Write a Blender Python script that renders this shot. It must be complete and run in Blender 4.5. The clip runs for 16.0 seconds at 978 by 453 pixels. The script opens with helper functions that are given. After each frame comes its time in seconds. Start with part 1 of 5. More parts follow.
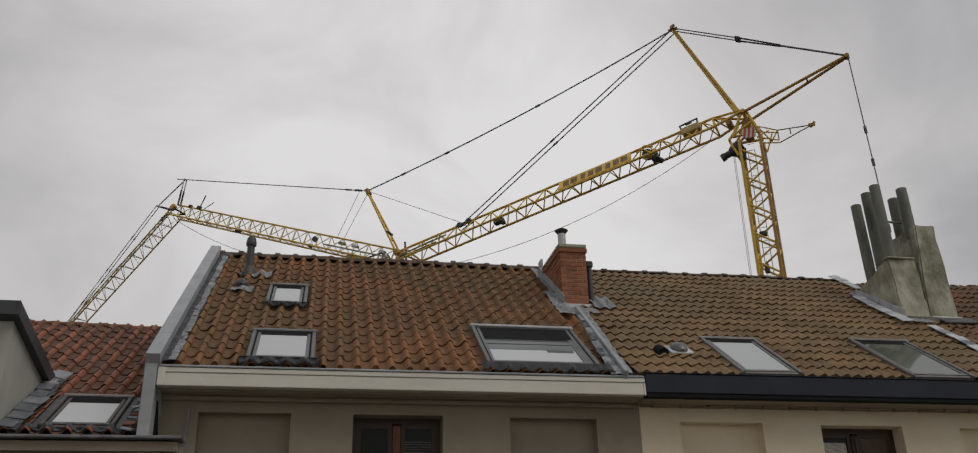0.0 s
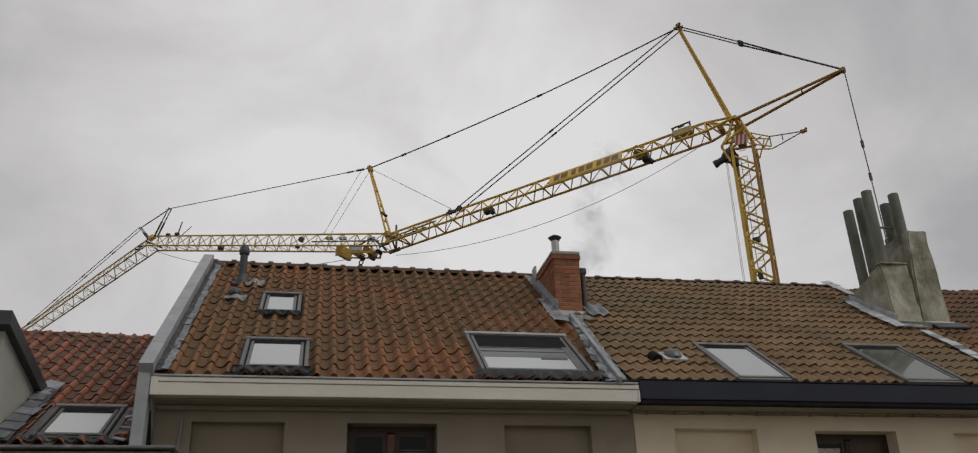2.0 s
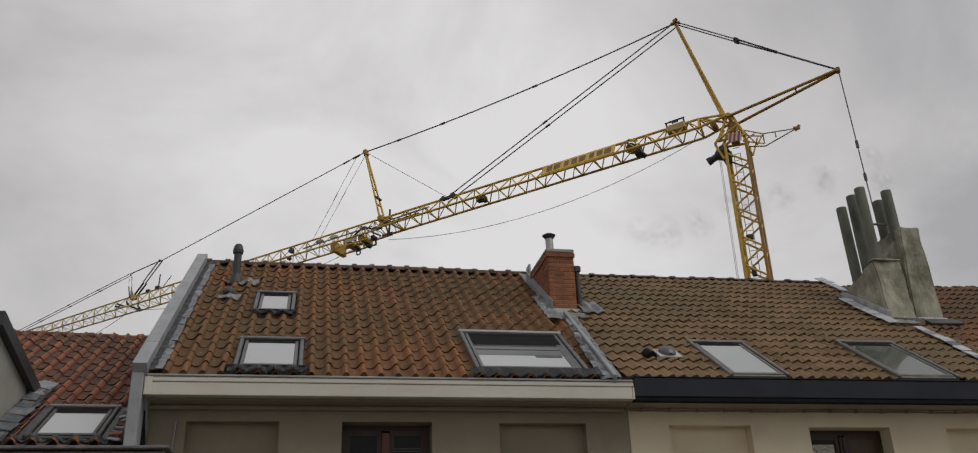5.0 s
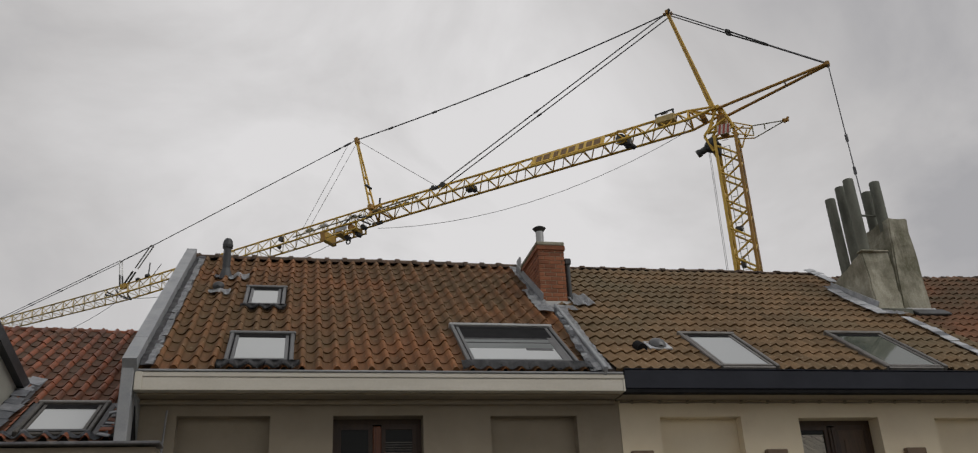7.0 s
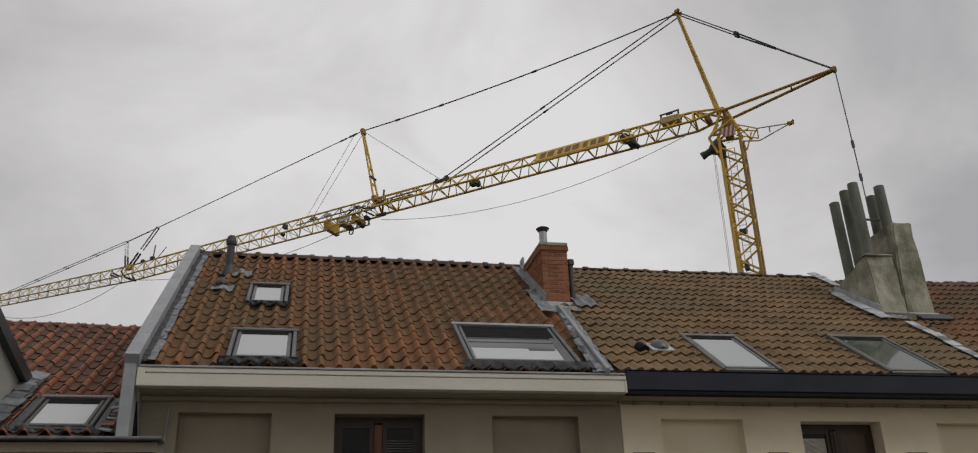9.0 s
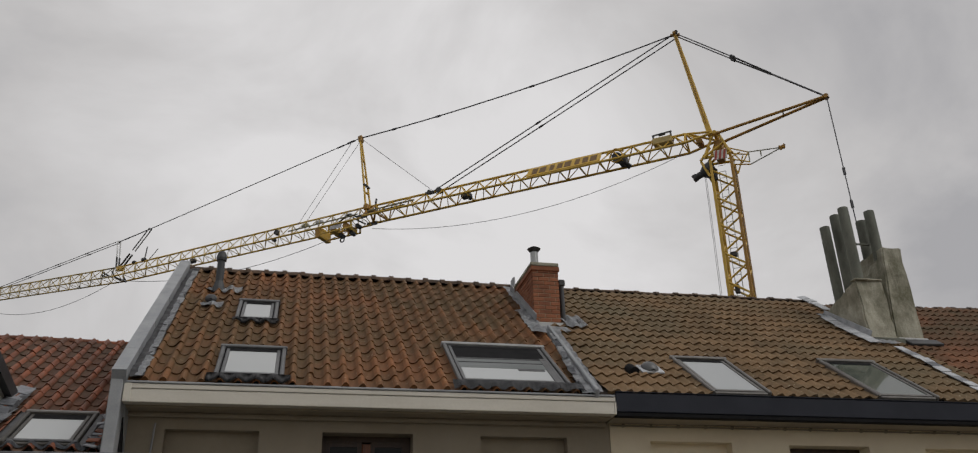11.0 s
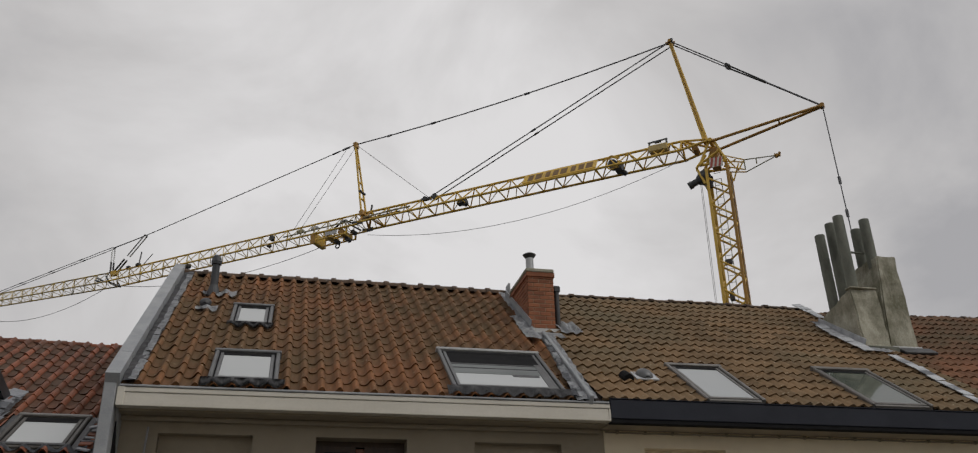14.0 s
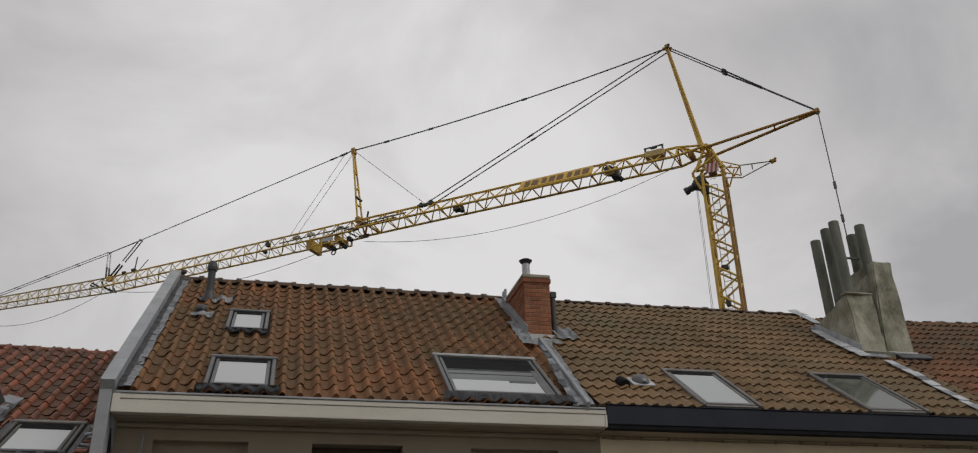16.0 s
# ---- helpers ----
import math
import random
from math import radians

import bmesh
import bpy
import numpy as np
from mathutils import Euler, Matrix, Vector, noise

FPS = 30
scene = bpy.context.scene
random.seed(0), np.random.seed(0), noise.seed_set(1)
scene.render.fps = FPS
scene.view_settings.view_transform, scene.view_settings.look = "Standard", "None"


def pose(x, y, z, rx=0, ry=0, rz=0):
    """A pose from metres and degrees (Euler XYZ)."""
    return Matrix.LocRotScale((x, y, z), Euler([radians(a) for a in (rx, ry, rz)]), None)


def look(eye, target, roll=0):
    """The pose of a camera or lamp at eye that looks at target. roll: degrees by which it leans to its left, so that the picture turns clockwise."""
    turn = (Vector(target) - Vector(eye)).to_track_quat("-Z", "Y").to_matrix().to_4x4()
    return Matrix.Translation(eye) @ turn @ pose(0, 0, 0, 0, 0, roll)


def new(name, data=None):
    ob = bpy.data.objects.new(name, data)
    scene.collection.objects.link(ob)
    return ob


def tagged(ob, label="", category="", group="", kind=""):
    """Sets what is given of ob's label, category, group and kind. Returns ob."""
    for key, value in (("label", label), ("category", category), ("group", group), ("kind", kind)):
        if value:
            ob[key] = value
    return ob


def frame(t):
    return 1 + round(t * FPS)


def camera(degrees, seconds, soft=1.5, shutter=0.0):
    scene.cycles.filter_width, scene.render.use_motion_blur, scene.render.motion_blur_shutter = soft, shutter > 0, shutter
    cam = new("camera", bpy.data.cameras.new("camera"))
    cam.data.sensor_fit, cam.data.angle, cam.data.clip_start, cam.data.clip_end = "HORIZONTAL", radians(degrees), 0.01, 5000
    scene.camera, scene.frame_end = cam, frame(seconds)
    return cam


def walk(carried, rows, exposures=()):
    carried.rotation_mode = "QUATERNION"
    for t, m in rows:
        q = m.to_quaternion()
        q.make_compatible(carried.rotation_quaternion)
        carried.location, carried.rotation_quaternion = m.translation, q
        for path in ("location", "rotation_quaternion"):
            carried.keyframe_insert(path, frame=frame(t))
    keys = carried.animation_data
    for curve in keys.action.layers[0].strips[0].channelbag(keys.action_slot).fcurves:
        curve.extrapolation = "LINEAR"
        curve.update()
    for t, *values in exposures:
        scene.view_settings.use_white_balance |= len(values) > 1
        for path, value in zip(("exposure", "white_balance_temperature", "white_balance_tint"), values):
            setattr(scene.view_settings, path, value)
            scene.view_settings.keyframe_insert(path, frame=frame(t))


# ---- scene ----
cam = camera(57.2, 16.0, soft=1.15)
# seconds, place, and turn of the hand-held camera
PATH = [
    (0.0, 0.005, -0.005, 5.592, 113.343, 1.254, -10.513),
    (0.5, 0.005, -0.005, 5.592, 113.820, 1.340, -10.585),
    (1.0, 0.005, -0.005, 5.592, 113.790, 1.487, -10.635),
    (1.5, 0.005, -0.005, 5.592, 113.835, 1.517, -10.727),
    (2.0, 0.005, -0.005, 5.592, 113.804, 1.667, -10.787),
    (2.5, 0.005, -0.005, 5.592, 113.719, 1.538, -10.810),
    (3.0, 0.005, -0.005, 5.592, 113.709, 1.566, -10.918),
    (3.5, 0.005, -0.005, 5.592, 113.839, 1.618, -11.102),
    (6.0, 0.005, -0.005, 5.592, 113.244, 2.130, -10.961),
    (6.5, 0.005, -0.005, 5.592, 113.013, 2.011, -10.987),
    (7.0, 0.005, -0.005, 5.592, 113.228, 2.537, -11.500),
    (7.5, 0.005, -0.005, 5.592, 113.305, 2.356, -11.298),
    (8.0, 0.005, -0.005, 5.592, 113.132, 2.199, -11.262),
    (10.5, 0.005, -0.005, 5.592, 113.939, 1.376, -12.203),
    (11.0, 0.005, -0.005, 5.592, 114.434, 1.361, -12.362),
    (11.5, 0.005, -0.005, 5.592, 114.651, 1.288, -12.489),
    (12.0, 0.005, -0.005, 5.592, 114.638, 1.159, -12.594),
    (12.5, 0.005, -0.005, 5.592, 114.666, 1.045, -12.686),
    (13.0, 0.005, -0.005, 5.592, 114.686, 0.971, -12.671),
    (13.5, 0.005, -0.005, 5.592, 114.713, 0.997, -12.741),
    (14.0, 0.005, -0.005, 5.592, 114.790, 1.098, -12.791),
    (14.5, 0.005, -0.005, 5.592, 114.896, 1.045, -12.810),
    (15.0, 0.005, -0.005, 5.592, 115.010, 1.046, -12.897),
    (15.5, 0.005, -0.005, 5.592, 115.034, 1.134, -12.900),
    (16.0, 0.005, -0.005, 5.592, 115.154, 1.231, -12.994),
]
walk(cam, [(r[0], pose(*r[1:])) for r in PATH])

# ---- world and light: a bright overcast day ----
world = bpy.data.worlds.new("overcast_sky")
scene.world = world
world.use_nodes = True
wt = world.node_tree
wt.nodes.clear()
w_out = wt.nodes.new("ShaderNodeOutputWorld")
w_bg = wt.nodes.new("ShaderNodeBackground")
w_sky = wt.nodes.new("ShaderNodeTexSky")
w_sky.sky_type, w_sky.sun_disc = "NISHITA", False
w_sky.sun_elevation, w_sky.sun_rotation = radians(50), radians(130)
w_co = wt.nodes.new("ShaderNodeTexCoord")
w_map = wt.nodes.new("ShaderNodeMapping")
w_map.inputs["Location"].default_value = (0.35, 0.1, 0.62)
w_map.inputs["Scale"].default_value = (1.0, 1.0, 1.5)
w_n1 = wt.nodes.new("ShaderNodeTexNoise")
w_n1.inputs["Scale"].default_value, w_n1.inputs["Detail"].default_value = 2.4, 9
w_n1.inputs["Roughness"].default_value, w_n1.inputs["Distortion"].default_value = 0.53, 0.5
w_ramp = wt.nodes.new("ShaderNodeValToRGB")
els = w_ramp.color_ramp.elements
els[0].position, els[0].color = 0.34, (0.405, 0.398, 0.408, 1)
els[1].position, els[1].color = 0.72, (0.765, 0.75, 0.75, 1)
mid = els.new(0.5)
mid.color = (0.565, 0.55, 0.546, 1)
w_dim = wt.nodes.new("ShaderNodeVectorMath")
w_dim.operation = "SCALE"
w_dim.inputs["Scale"].default_value = 0.05
w_mix = wt.nodes.new("ShaderNodeMix")
w_mix.data_type = "RGBA"
w_mix.inputs["Factor"].default_value = 0.93
wt.links.new(w_co.outputs["Generated"], w_map.inputs["Vector"])
wt.links.new(w_map.outputs["Vector"], w_n1.inputs["Vector"])
w_dot = wt.nodes.new("ShaderNodeVectorMath")
w_dot.operation = "DOT_PRODUCT"
w_dot.inputs[1].default_value = (0.14, 0.85, 0.51)
wt.links.new(w_co.outputs["Generated"], w_dot.inputs[0])
w_glow = wt.nodes.new("ShaderNodeMapRange")
w_glow.interpolation_type = "SMOOTHSTEP"
w_glow.inputs["From Min"].default_value, w_glow.inputs["From Max"].default_value = 0.79, 1.0
w_glow.inputs["To Min"].default_value, w_glow.inputs["To Max"].default_value = -0.085, 0.11
wt.links.new(w_dot.outputs["Value"], w_glow.inputs["Value"])
w_sum = wt.nodes.new("ShaderNodeMath")
wt.links.new(w_n1.outputs["Fac"], w_sum.inputs[0])
wt.links.new(w_glow.outputs["Result"], w_sum.inputs[1])
wt.links.new(w_sum.outputs[0], w_ramp.inputs["Fac"])
wt.links.new(w_sky.outputs["Color"], w_dim.inputs[0])
wt.links.new(w_dim.outputs["Vector"], w_mix.inputs["A"])
wt.links.new(w_ramp.outputs["Color"], w_mix.inputs["B"])
wt.links.new(w_mix.outputs["Result"], w_bg.inputs["Color"])
w_bg.inputs["Strength"].default_value = 1.0
wt.links.new(w_bg.outputs["Background"], w_out.inputs["Surface"])

sun = new("sun", bpy.data.lights.new("sun", "SUN"))
sun.data.energy, sun.data.angle, sun.data.color = 0.9, radians(35), (1.0, 0.97, 0.92)
sun.matrix_world = look((0, 0, 40), (-0.5, 0.45, 39.2))
scene.view_settings.exposure = 0.0


# ---- materials ----
def nodes_of(name):
    m = bpy.data.materials.new(name)
    m.use_nodes = True
    return m, m.node_tree, m.node_tree.nodes["Principled BSDF"]


def surface(name, dark, light, rough=0.7, metal=0.0, scale=6.0, fine=60.0, bump=0.15, vary=0.0, stain=None, stain_at=0.6, axis=(1, 1, 1), spec=0.5, speck=None):
    """A surface with colour that drifts at two scales, optional stains, and fine relief. vary: drift from piece to piece."""
    m, t, b = nodes_of(name)
    n, k = t.nodes, t.links
    co = n.new("ShaderNodeTexCoord")
    geo = n.new("ShaderNodeNewGeometry")
    mp = n.new("ShaderNodeMapping")
    mp.inputs["Scale"].default_value = axis
    k.new(geo.outputs["Position"], mp.inputs["Vector"])
    a = n.new("ShaderNodeTexNoise")
    a.inputs["Scale"].default_value, a.inputs["Detail"].default_value, a.inputs["Roughness"].default_value = scale, 5, 0.6
    f = n.new("ShaderNodeTexNoise")
    f.inputs["Scale"].default_value, f.inputs["Detail"].default_value = fine, 3
    k.new(mp.outputs["Vector"], a.inputs["Vector"])
    k.new(co.outputs["Object"], f.inputs["Vector"])
    add = n.new("ShaderNodeMath")
    add.operation = "MULTIPLY_ADD"
    add.inputs[1].default_value, add.inputs[2].default_value = 0.35, -0.17
    k.new(f.outputs["Fac"], add.inputs[0])
    s = n.new("ShaderNodeMath")
    k.new(a.outputs["Fac"], s.inputs[0])
    k.new(add.outputs[0], s.inputs[1])
    last = s
    if vary:
        ob, fr, ad, ma = n.new("ShaderNodeObjectInfo"), n.new("ShaderNodeMath"), n.new("ShaderNodeMath"), n.new("ShaderNodeMath")
        k.new(ob.outputs["Random"], ad.inputs[0])
        k.new(geo.outputs["Random Per Island"], ad.inputs[1])
        fr.operation = "FRACT"
        k.new(ad.outputs[0], fr.inputs[0])
        ma.operation = "MULTIPLY_ADD"
        ma.inputs[1].default_value = vary
        k.new(fr.outputs[0], ma.inputs[0])
        sh = n.new("ShaderNodeMath")
        sh.inputs[1].default_value = -vary / 2
        k.new(s.outputs[0], sh.inputs[0])
        k.new(sh.outputs[0], ma.inputs[2])
        last = ma
    r = n.new("ShaderNodeValToRGB")
    r.color_ramp.elements[0].position, r.color_ramp.elements[1].position = 0.3, 0.7
    r.color_ramp.elements[0].color, r.color_ramp.elements[1].color = (*dark, 1), (*light, 1)
    k.new(last.outputs[0], r.inputs["Fac"])
    colour = r.outputs["Color"]
    if stain:
        g = n.new("ShaderNodeTexNoise")
        g.inputs["Scale"].default_value, g.inputs["Detail"].default_value, g.inputs["Roughness"].default_value = scale * 0.45, 8, 0.7
        k.new(mp.outputs["Vector"], g.inputs["Vector"])
        q = n.new("ShaderNodeMapRange")
        q.inputs["From Min"].default_value, q.inputs["From Max"].default_value = stain_at - 0.08, stain_at + 0.1
        k.new(g.outputs["Fac"], q.inputs["Value"])
        x = n.new("ShaderNodeMix")
        x.data_type = "RGBA"
        k.new(q.outputs["Result"], x.inputs["Factor"])
        k.new(colour, x.inputs["A"])
        x.inputs["B"].default_value = (*stain, 1)
        colour = x.outputs["Result"]
    if speck:
        h = n.new("ShaderNodeTexNoise")
        h.inputs["Scale"].default_value, h.inputs["Detail"].default_value = 21, 2
        k.new(geo.outputs["Position"], h.inputs["Vector"])
        hq = n.new("ShaderNodeMapRange")
        hq.inputs["From Min"].default_value, hq.inputs["From Max"].default_value = 0.66, 0.72
        hq.inputs["To Max"].default_value = 0.75
        k.new(h.outputs["Fac"], hq.inputs["Value"])
        hx = n.new("ShaderNodeMix")
        hx.data_type = "RGBA"
        k.new(hq.outputs["Result"], hx.inputs["Factor"])
        k.new(colour, hx.inputs["A"])
        hx.inputs["B"].default_value = (*speck, 1)
        colour = hx.outputs["Result"]
    k.new(colour, b.inputs["Base Color"])
    b.inputs["Roughness"].default_value, b.inputs["Metallic"].default_value = rough, metal
    b.inputs["Specular IOR Level"].default_value = spec
    if bump:
        u = n.new("ShaderNodeBump")
        u.inputs["Strength"].default_value, u.inputs["Distance"].default_value = bump, 0.01
        k.new(s.outputs[0], u.inputs["Height"])
        k.new(u.outputs["Normal"], b.inputs["Normal"])
    return m


def pane_material(name, colour, ior=1.5, rough=0.03):
    m, t, b = nodes_of(name)
    b.inputs["Base Color"].default_value = (*colour, 1)
    b.inputs["Roughness"].default_value, b.inputs["IOR"].default_value = rough, ior
    return m


TILE_RED = surface("clay_tile_old", (0.13, 0.062, 0.026), (0.30, 0.126, 0.050), 0.75, scale=1.1, fine=25, bump=0.3, vary=0.16, spec=0.2, stain=(0.145, 0.087, 0.042), stain_at=0.49, speck=(0.36, 0.27, 0.17))
# hollows of the pantiles: shade painted into the colour along with moss
TILE_RED_PAN = surface("clay_tile_shaded_mossy_pan", (0.108, 0.056, 0.028), (0.235, 0.104, 0.048), 0.8, scale=1.1, fine=25, bump=0.3, vary=0.16, spec=0.2, stain=(0.118, 0.075, 0.038), stain_at=0.47, speck=(0.30, 0.23, 0.14))
TILE_BROWN = surface("concrete_tile_brown", (0.125, 0.084, 0.045), (0.24, 0.151, 0.079), 0.85, spec=0.25, scale=0.9, fine=30, bump=0.35, vary=0.2, stain=(0.15, 0.116, 0.068), stain_at=0.54, speck=(0.38, 0.32, 0.23))
TILE_ORANGE = surface("clay_tile_orange", (0.125, 0.045, 0.024), (0.29, 0.094, 0.044), 0.6, scale=1.5, fine=25, bump=0.25, vary=0.25, spec=0.3, stain=(0.105, 0.058, 0.036), stain_at=0.58)
# the same for the orange tiles: shade of the hollows plus dirt
TILE_ORANGE_PAN = surface("clay_tile_shaded_dirty_pan", (0.080, 0.044, 0.029), (0.155, 0.074, 0.045), 0.8, scale=2.0, fine=25, bump=0.3, vary=0.2, spec=0.25, stain=(0.092, 0.064, 0.045), stain_at=0.55)
TILE_RUST = surface("rust_brown_tile", (0.10, 0.053, 0.031), (0.235, 0.108, 0.058), 0.8, scale=1.0, fine=25, bump=0.3, vary=0.22, spec=0.2, stain=(0.105, 0.078, 0.047), stain_at=0.52)
TILE_DARK = surface("ridge_tile_dark", (0.055, 0.038, 0.026), (0.125, 0.078, 0.050), 0.85, scale=4, bump=0.3, vary=0.3)
DECK = surface("roof_underlay", (0.03, 0.022, 0.017), (0.05, 0.036, 0.028), 0.9)
ZINC = surface("weathered_zinc", (0.26, 0.275, 0.29), (0.37, 0.38, 0.39), 0.6, 0.12, scale=2.5, bump=0.08, stain=(0.21, 0.22, 0.23))
LEAD = surface("lead_sheet", (0.31, 0.325, 0.345), (0.54, 0.555, 0.575), 0.5, 0.05, scale=7, fine=50, bump=0.5, stain=(0.54, 0.55, 0.56), stain_at=0.60)
LEAD_MID = surface("grey_lead_pieces", (0.10, 0.108, 0.122), (0.24, 0.25, 0.27), 0.55, 0.1, scale=6, fine=40, bump=0.6, vary=0.5, stain=(0.32, 0.325, 0.33), stain_at=0.62)
APRON = surface("dark_window_apron", (0.055, 0.056, 0.059), (0.11, 0.111, 0.115), 0.6, 0.1, scale=7, fine=40, bump=0.5)
LEAD_DARK = surface("old_dark_lead", (0.10, 0.10, 0.108), (0.19, 0.19, 0.20), 0.65, 0.1, scale=7, fine=40, bump=0.6, stain=(0.25, 0.24, 0.23), stain_at=0.62)
PALE_ZINC = surface("pale_new_zinc", (0.48, 0.485, 0.48), (0.60, 0.605, 0.60), 0.5, 0.1, scale=5, bump=0.1)
WHITE = surface("off_white_paint", (0.56, 0.53, 0.455), (0.65, 0.62, 0.545), 0.45, scale=1.2, fine=30, bump=0.03, stain=(0.48, 0.445, 0.37), stain_at=0.66, axis=(1, 1, 4))
NAVY = surface("dark_navy_paint", (0.0145, 0.0165, 0.025), (0.023, 0.026, 0.037), 0.6, spec=0.25, scale=2, bump=0.04)
TAUPE = surface("taupe_painted_render", (0.275, 0.236, 0.176), (0.33, 0.285, 0.216), 0.85, scale=1.6, fine=120, bump=0.15, stain=(0.25, 0.212, 0.157), stain_at=0.62)
CREAM = surface("cream_painted_render", (0.72, 0.625, 0.46), (0.80, 0.71, 0.53), 0.85, scale=1.4, fine=120, bump=0.15, stain=(0.66, 0.57, 0.42), stain_at=0.63)
BROWNWALL = surface("brown_painted_wall", (0.145, 0.10, 0.065), (0.20, 0.145, 0.098), 0.8, scale=3)
GREYWALL = surface("grey_green_cladding", (0.33, 0.33, 0.29), (0.42, 0.42, 0.37), 0.7, scale=2, bump=0.08)
BRICK = surface("orange_brick", (0.19, 0.068, 0.031), (0.33, 0.122, 0.056), 0.85, scale=5, fine=70, bump=0.4, vary=0.3, stain=(0.15, 0.075, 0.048), stain_at=0.66)
MORTAR = surface("brick_mortar", (0.26, 0.19, 0.13), (0.38, 0.29, 0.21), 0.95, scale=8, bump=0.3)
CONCRETE = surface("weathered_concrete", (0.225, 0.212, 0.158), (0.50, 0.482, 0.39), 0.92, scale=2.8, fine=45, bump=0.8, stain=(0.145, 0.14, 0.092), stain_at=0.545, axis=(1, 1, 0.6))
FIBRE = surface("fibre_cement_pipe", (0.10, 0.108, 0.088), (0.20, 0.208, 0.172), 0.9, scale=3, fine=50, bump=0.3, stain=(0.075, 0.08, 0.065), stain_at=0.56, axis=(1, 1, 0.4))
PLASTIC = surface("dark_grey_plastic", (0.028, 0.03, 0.032), (0.05, 0.053, 0.056), 0.5, scale=5, bump=0.05)
FRAME = surface("grey_window_cladding", (0.082, 0.084, 0.086), (0.125, 0.128, 0.13), 0.4, 0.3, scale=4, bump=0.04)
FRAME_BROWN = surface("brown_grey_cladding", (0.10, 0.095, 0.088), (0.17, 0.16, 0.148), 0.4, 0.25, scale=4, bump=0.04)
FRAME_UMBER = surface("umber_window_cladding", (0.045, 0.042, 0.036), (0.085, 0.078, 0.068), 0.5, 0.15, scale=6, bump=0.1, stain=(0.12, 0.112, 0.098), stain_at=0.6)
FRAME_LIGHT = surface("light_window_cladding", (0.26, 0.265, 0.265), (0.36, 0.365, 0.36), 0.4, 0.3, scale=4, bump=0.04)
# rubber seals, and black strips that stand in for deep shade
RUBBER = surface("black_rubber_and_shade", (0.012, 0.012, 0.013), (0.02, 0.02, 0.021), 0.9, spec=0.1)
# upper glass of the wide roof window, its shade put into the colour
DIM_BAND = surface("shaded_glass_band", (0.10, 0.115, 0.115), (0.15, 0.165, 0.162), 0.4, scale=3, axis=(0.3, 6, 6), bump=0.03)
STEEL = surface("dull_stainless_steel", (0.32, 0.325, 0.32), (0.45, 0.45, 0.44), 0.35, 0.8, scale=9, bump=0.05)
WOOD = surface("red_brown_stained_wood", (0.10, 0.034, 0.016), (0.19, 0.065, 0.028), 0.45, scale=3, fine=30, bump=0.1, axis=(14, 14, 1))
DARKWOOD = surface("dark_stained_wood", (0.03, 0.016, 0.009), (0.055, 0.029, 0.016), 0.5, scale=3, axis=(14, 14, 1))
PANEL = surface("dark_brown_panel", (0.05, 0.028, 0.014), (0.085, 0.048, 0.024), 0.5, scale=3, axis=(14, 14, 1))
SLAT = surface("grey_blind_slat", (0.10, 0.095, 0.085), (0.15, 0.14, 0.125), 0.6, scale=6)
ASPHALT = surface("asphalt", (0.04, 0.04, 0.042), (0.06, 0.06, 0.062), 0.9, scale=3, fine=90, bump=0.4)
PAVING = surface("grey_paving", (0.18, 0.175, 0.165), (0.26, 0.25, 0.24), 0.9, scale=3, bump=0.3)
YELLOW = surface("crane_yellow_paint", (0.56, 0.34, 0.045), (0.70, 0.46, 0.075), 0.5, scale=2.5, fine=25, bump=0.05, stain=(0.32, 0.19, 0.04), stain_at=0.62)
# ochre parts, and the tower legs on the shaded side
YELLOW_DEEP = surface("crane_ochre_and_shaded_yellow", (0.30, 0.155, 0.025), (0.42, 0.225, 0.035), 0.5, scale=2.5, bump=0.05, stain=(0.2, 0.11, 0.03), stain_at=0.62)
YELLOW_PALE = surface("faded_crane_yellow", (0.46, 0.34, 0.12), (0.60, 0.46, 0.19), 0.55, scale=2, bump=0.05, stain=(0.24, 0.21, 0.14), stain_at=0.58)
OLIVE = surface("galvanised_grey_green", (0.20, 0.195, 0.13), (0.30, 0.28, 0.18), 0.5, scale=2, bump=0.05)
DARKSTEEL = surface("dark_machine_steel", (0.04, 0.042, 0.044), (0.085, 0.086, 0.084), 0.5, 0.4, scale=6)
CABLE = surface("steel_cable", (0.085, 0.087, 0.092), (0.14, 0.142, 0.15), 0.6, 0.3, scale=8)
ROPE = surface("thin_steel_rope", (0.24, 0.24, 0.245), (0.34, 0.34, 0.345), 0.6, 0.2, scale=8)
LETTER = surface("dark_ochre_lettering", (0.14, 0.075, 0.015), (0.19, 0.10, 0.02), 0.5, scale=4, bump=0)
SIGNRED = surface("warning_red", (0.36, 0.07, 0.05), (0.46, 0.10, 0.07), 0.5, scale=4)
SIGNWHITE = surface("off_white_paint", (0.60, 0.57, 0.49), (0.69, 0.66, 0.58), 0.45, scale=1.2, fine=30, bump=0.03, stain=(0.52, 0.485, 0.405), stain_at=0.66, axis=(1, 1, 4))
# opaque pale base: sky reflection and white blinds put into the colour
SKY_PANE = pane_material("roof_glass_painted_sky", (0.40, 0.42, 0.42), 1.75, 0.04)
# greenish base colour stands in for a duller reflection
DIM_PANE = pane_material("roof_glass_green_reflection", (0.085, 0.10, 0.085), 1.75, 0.06)
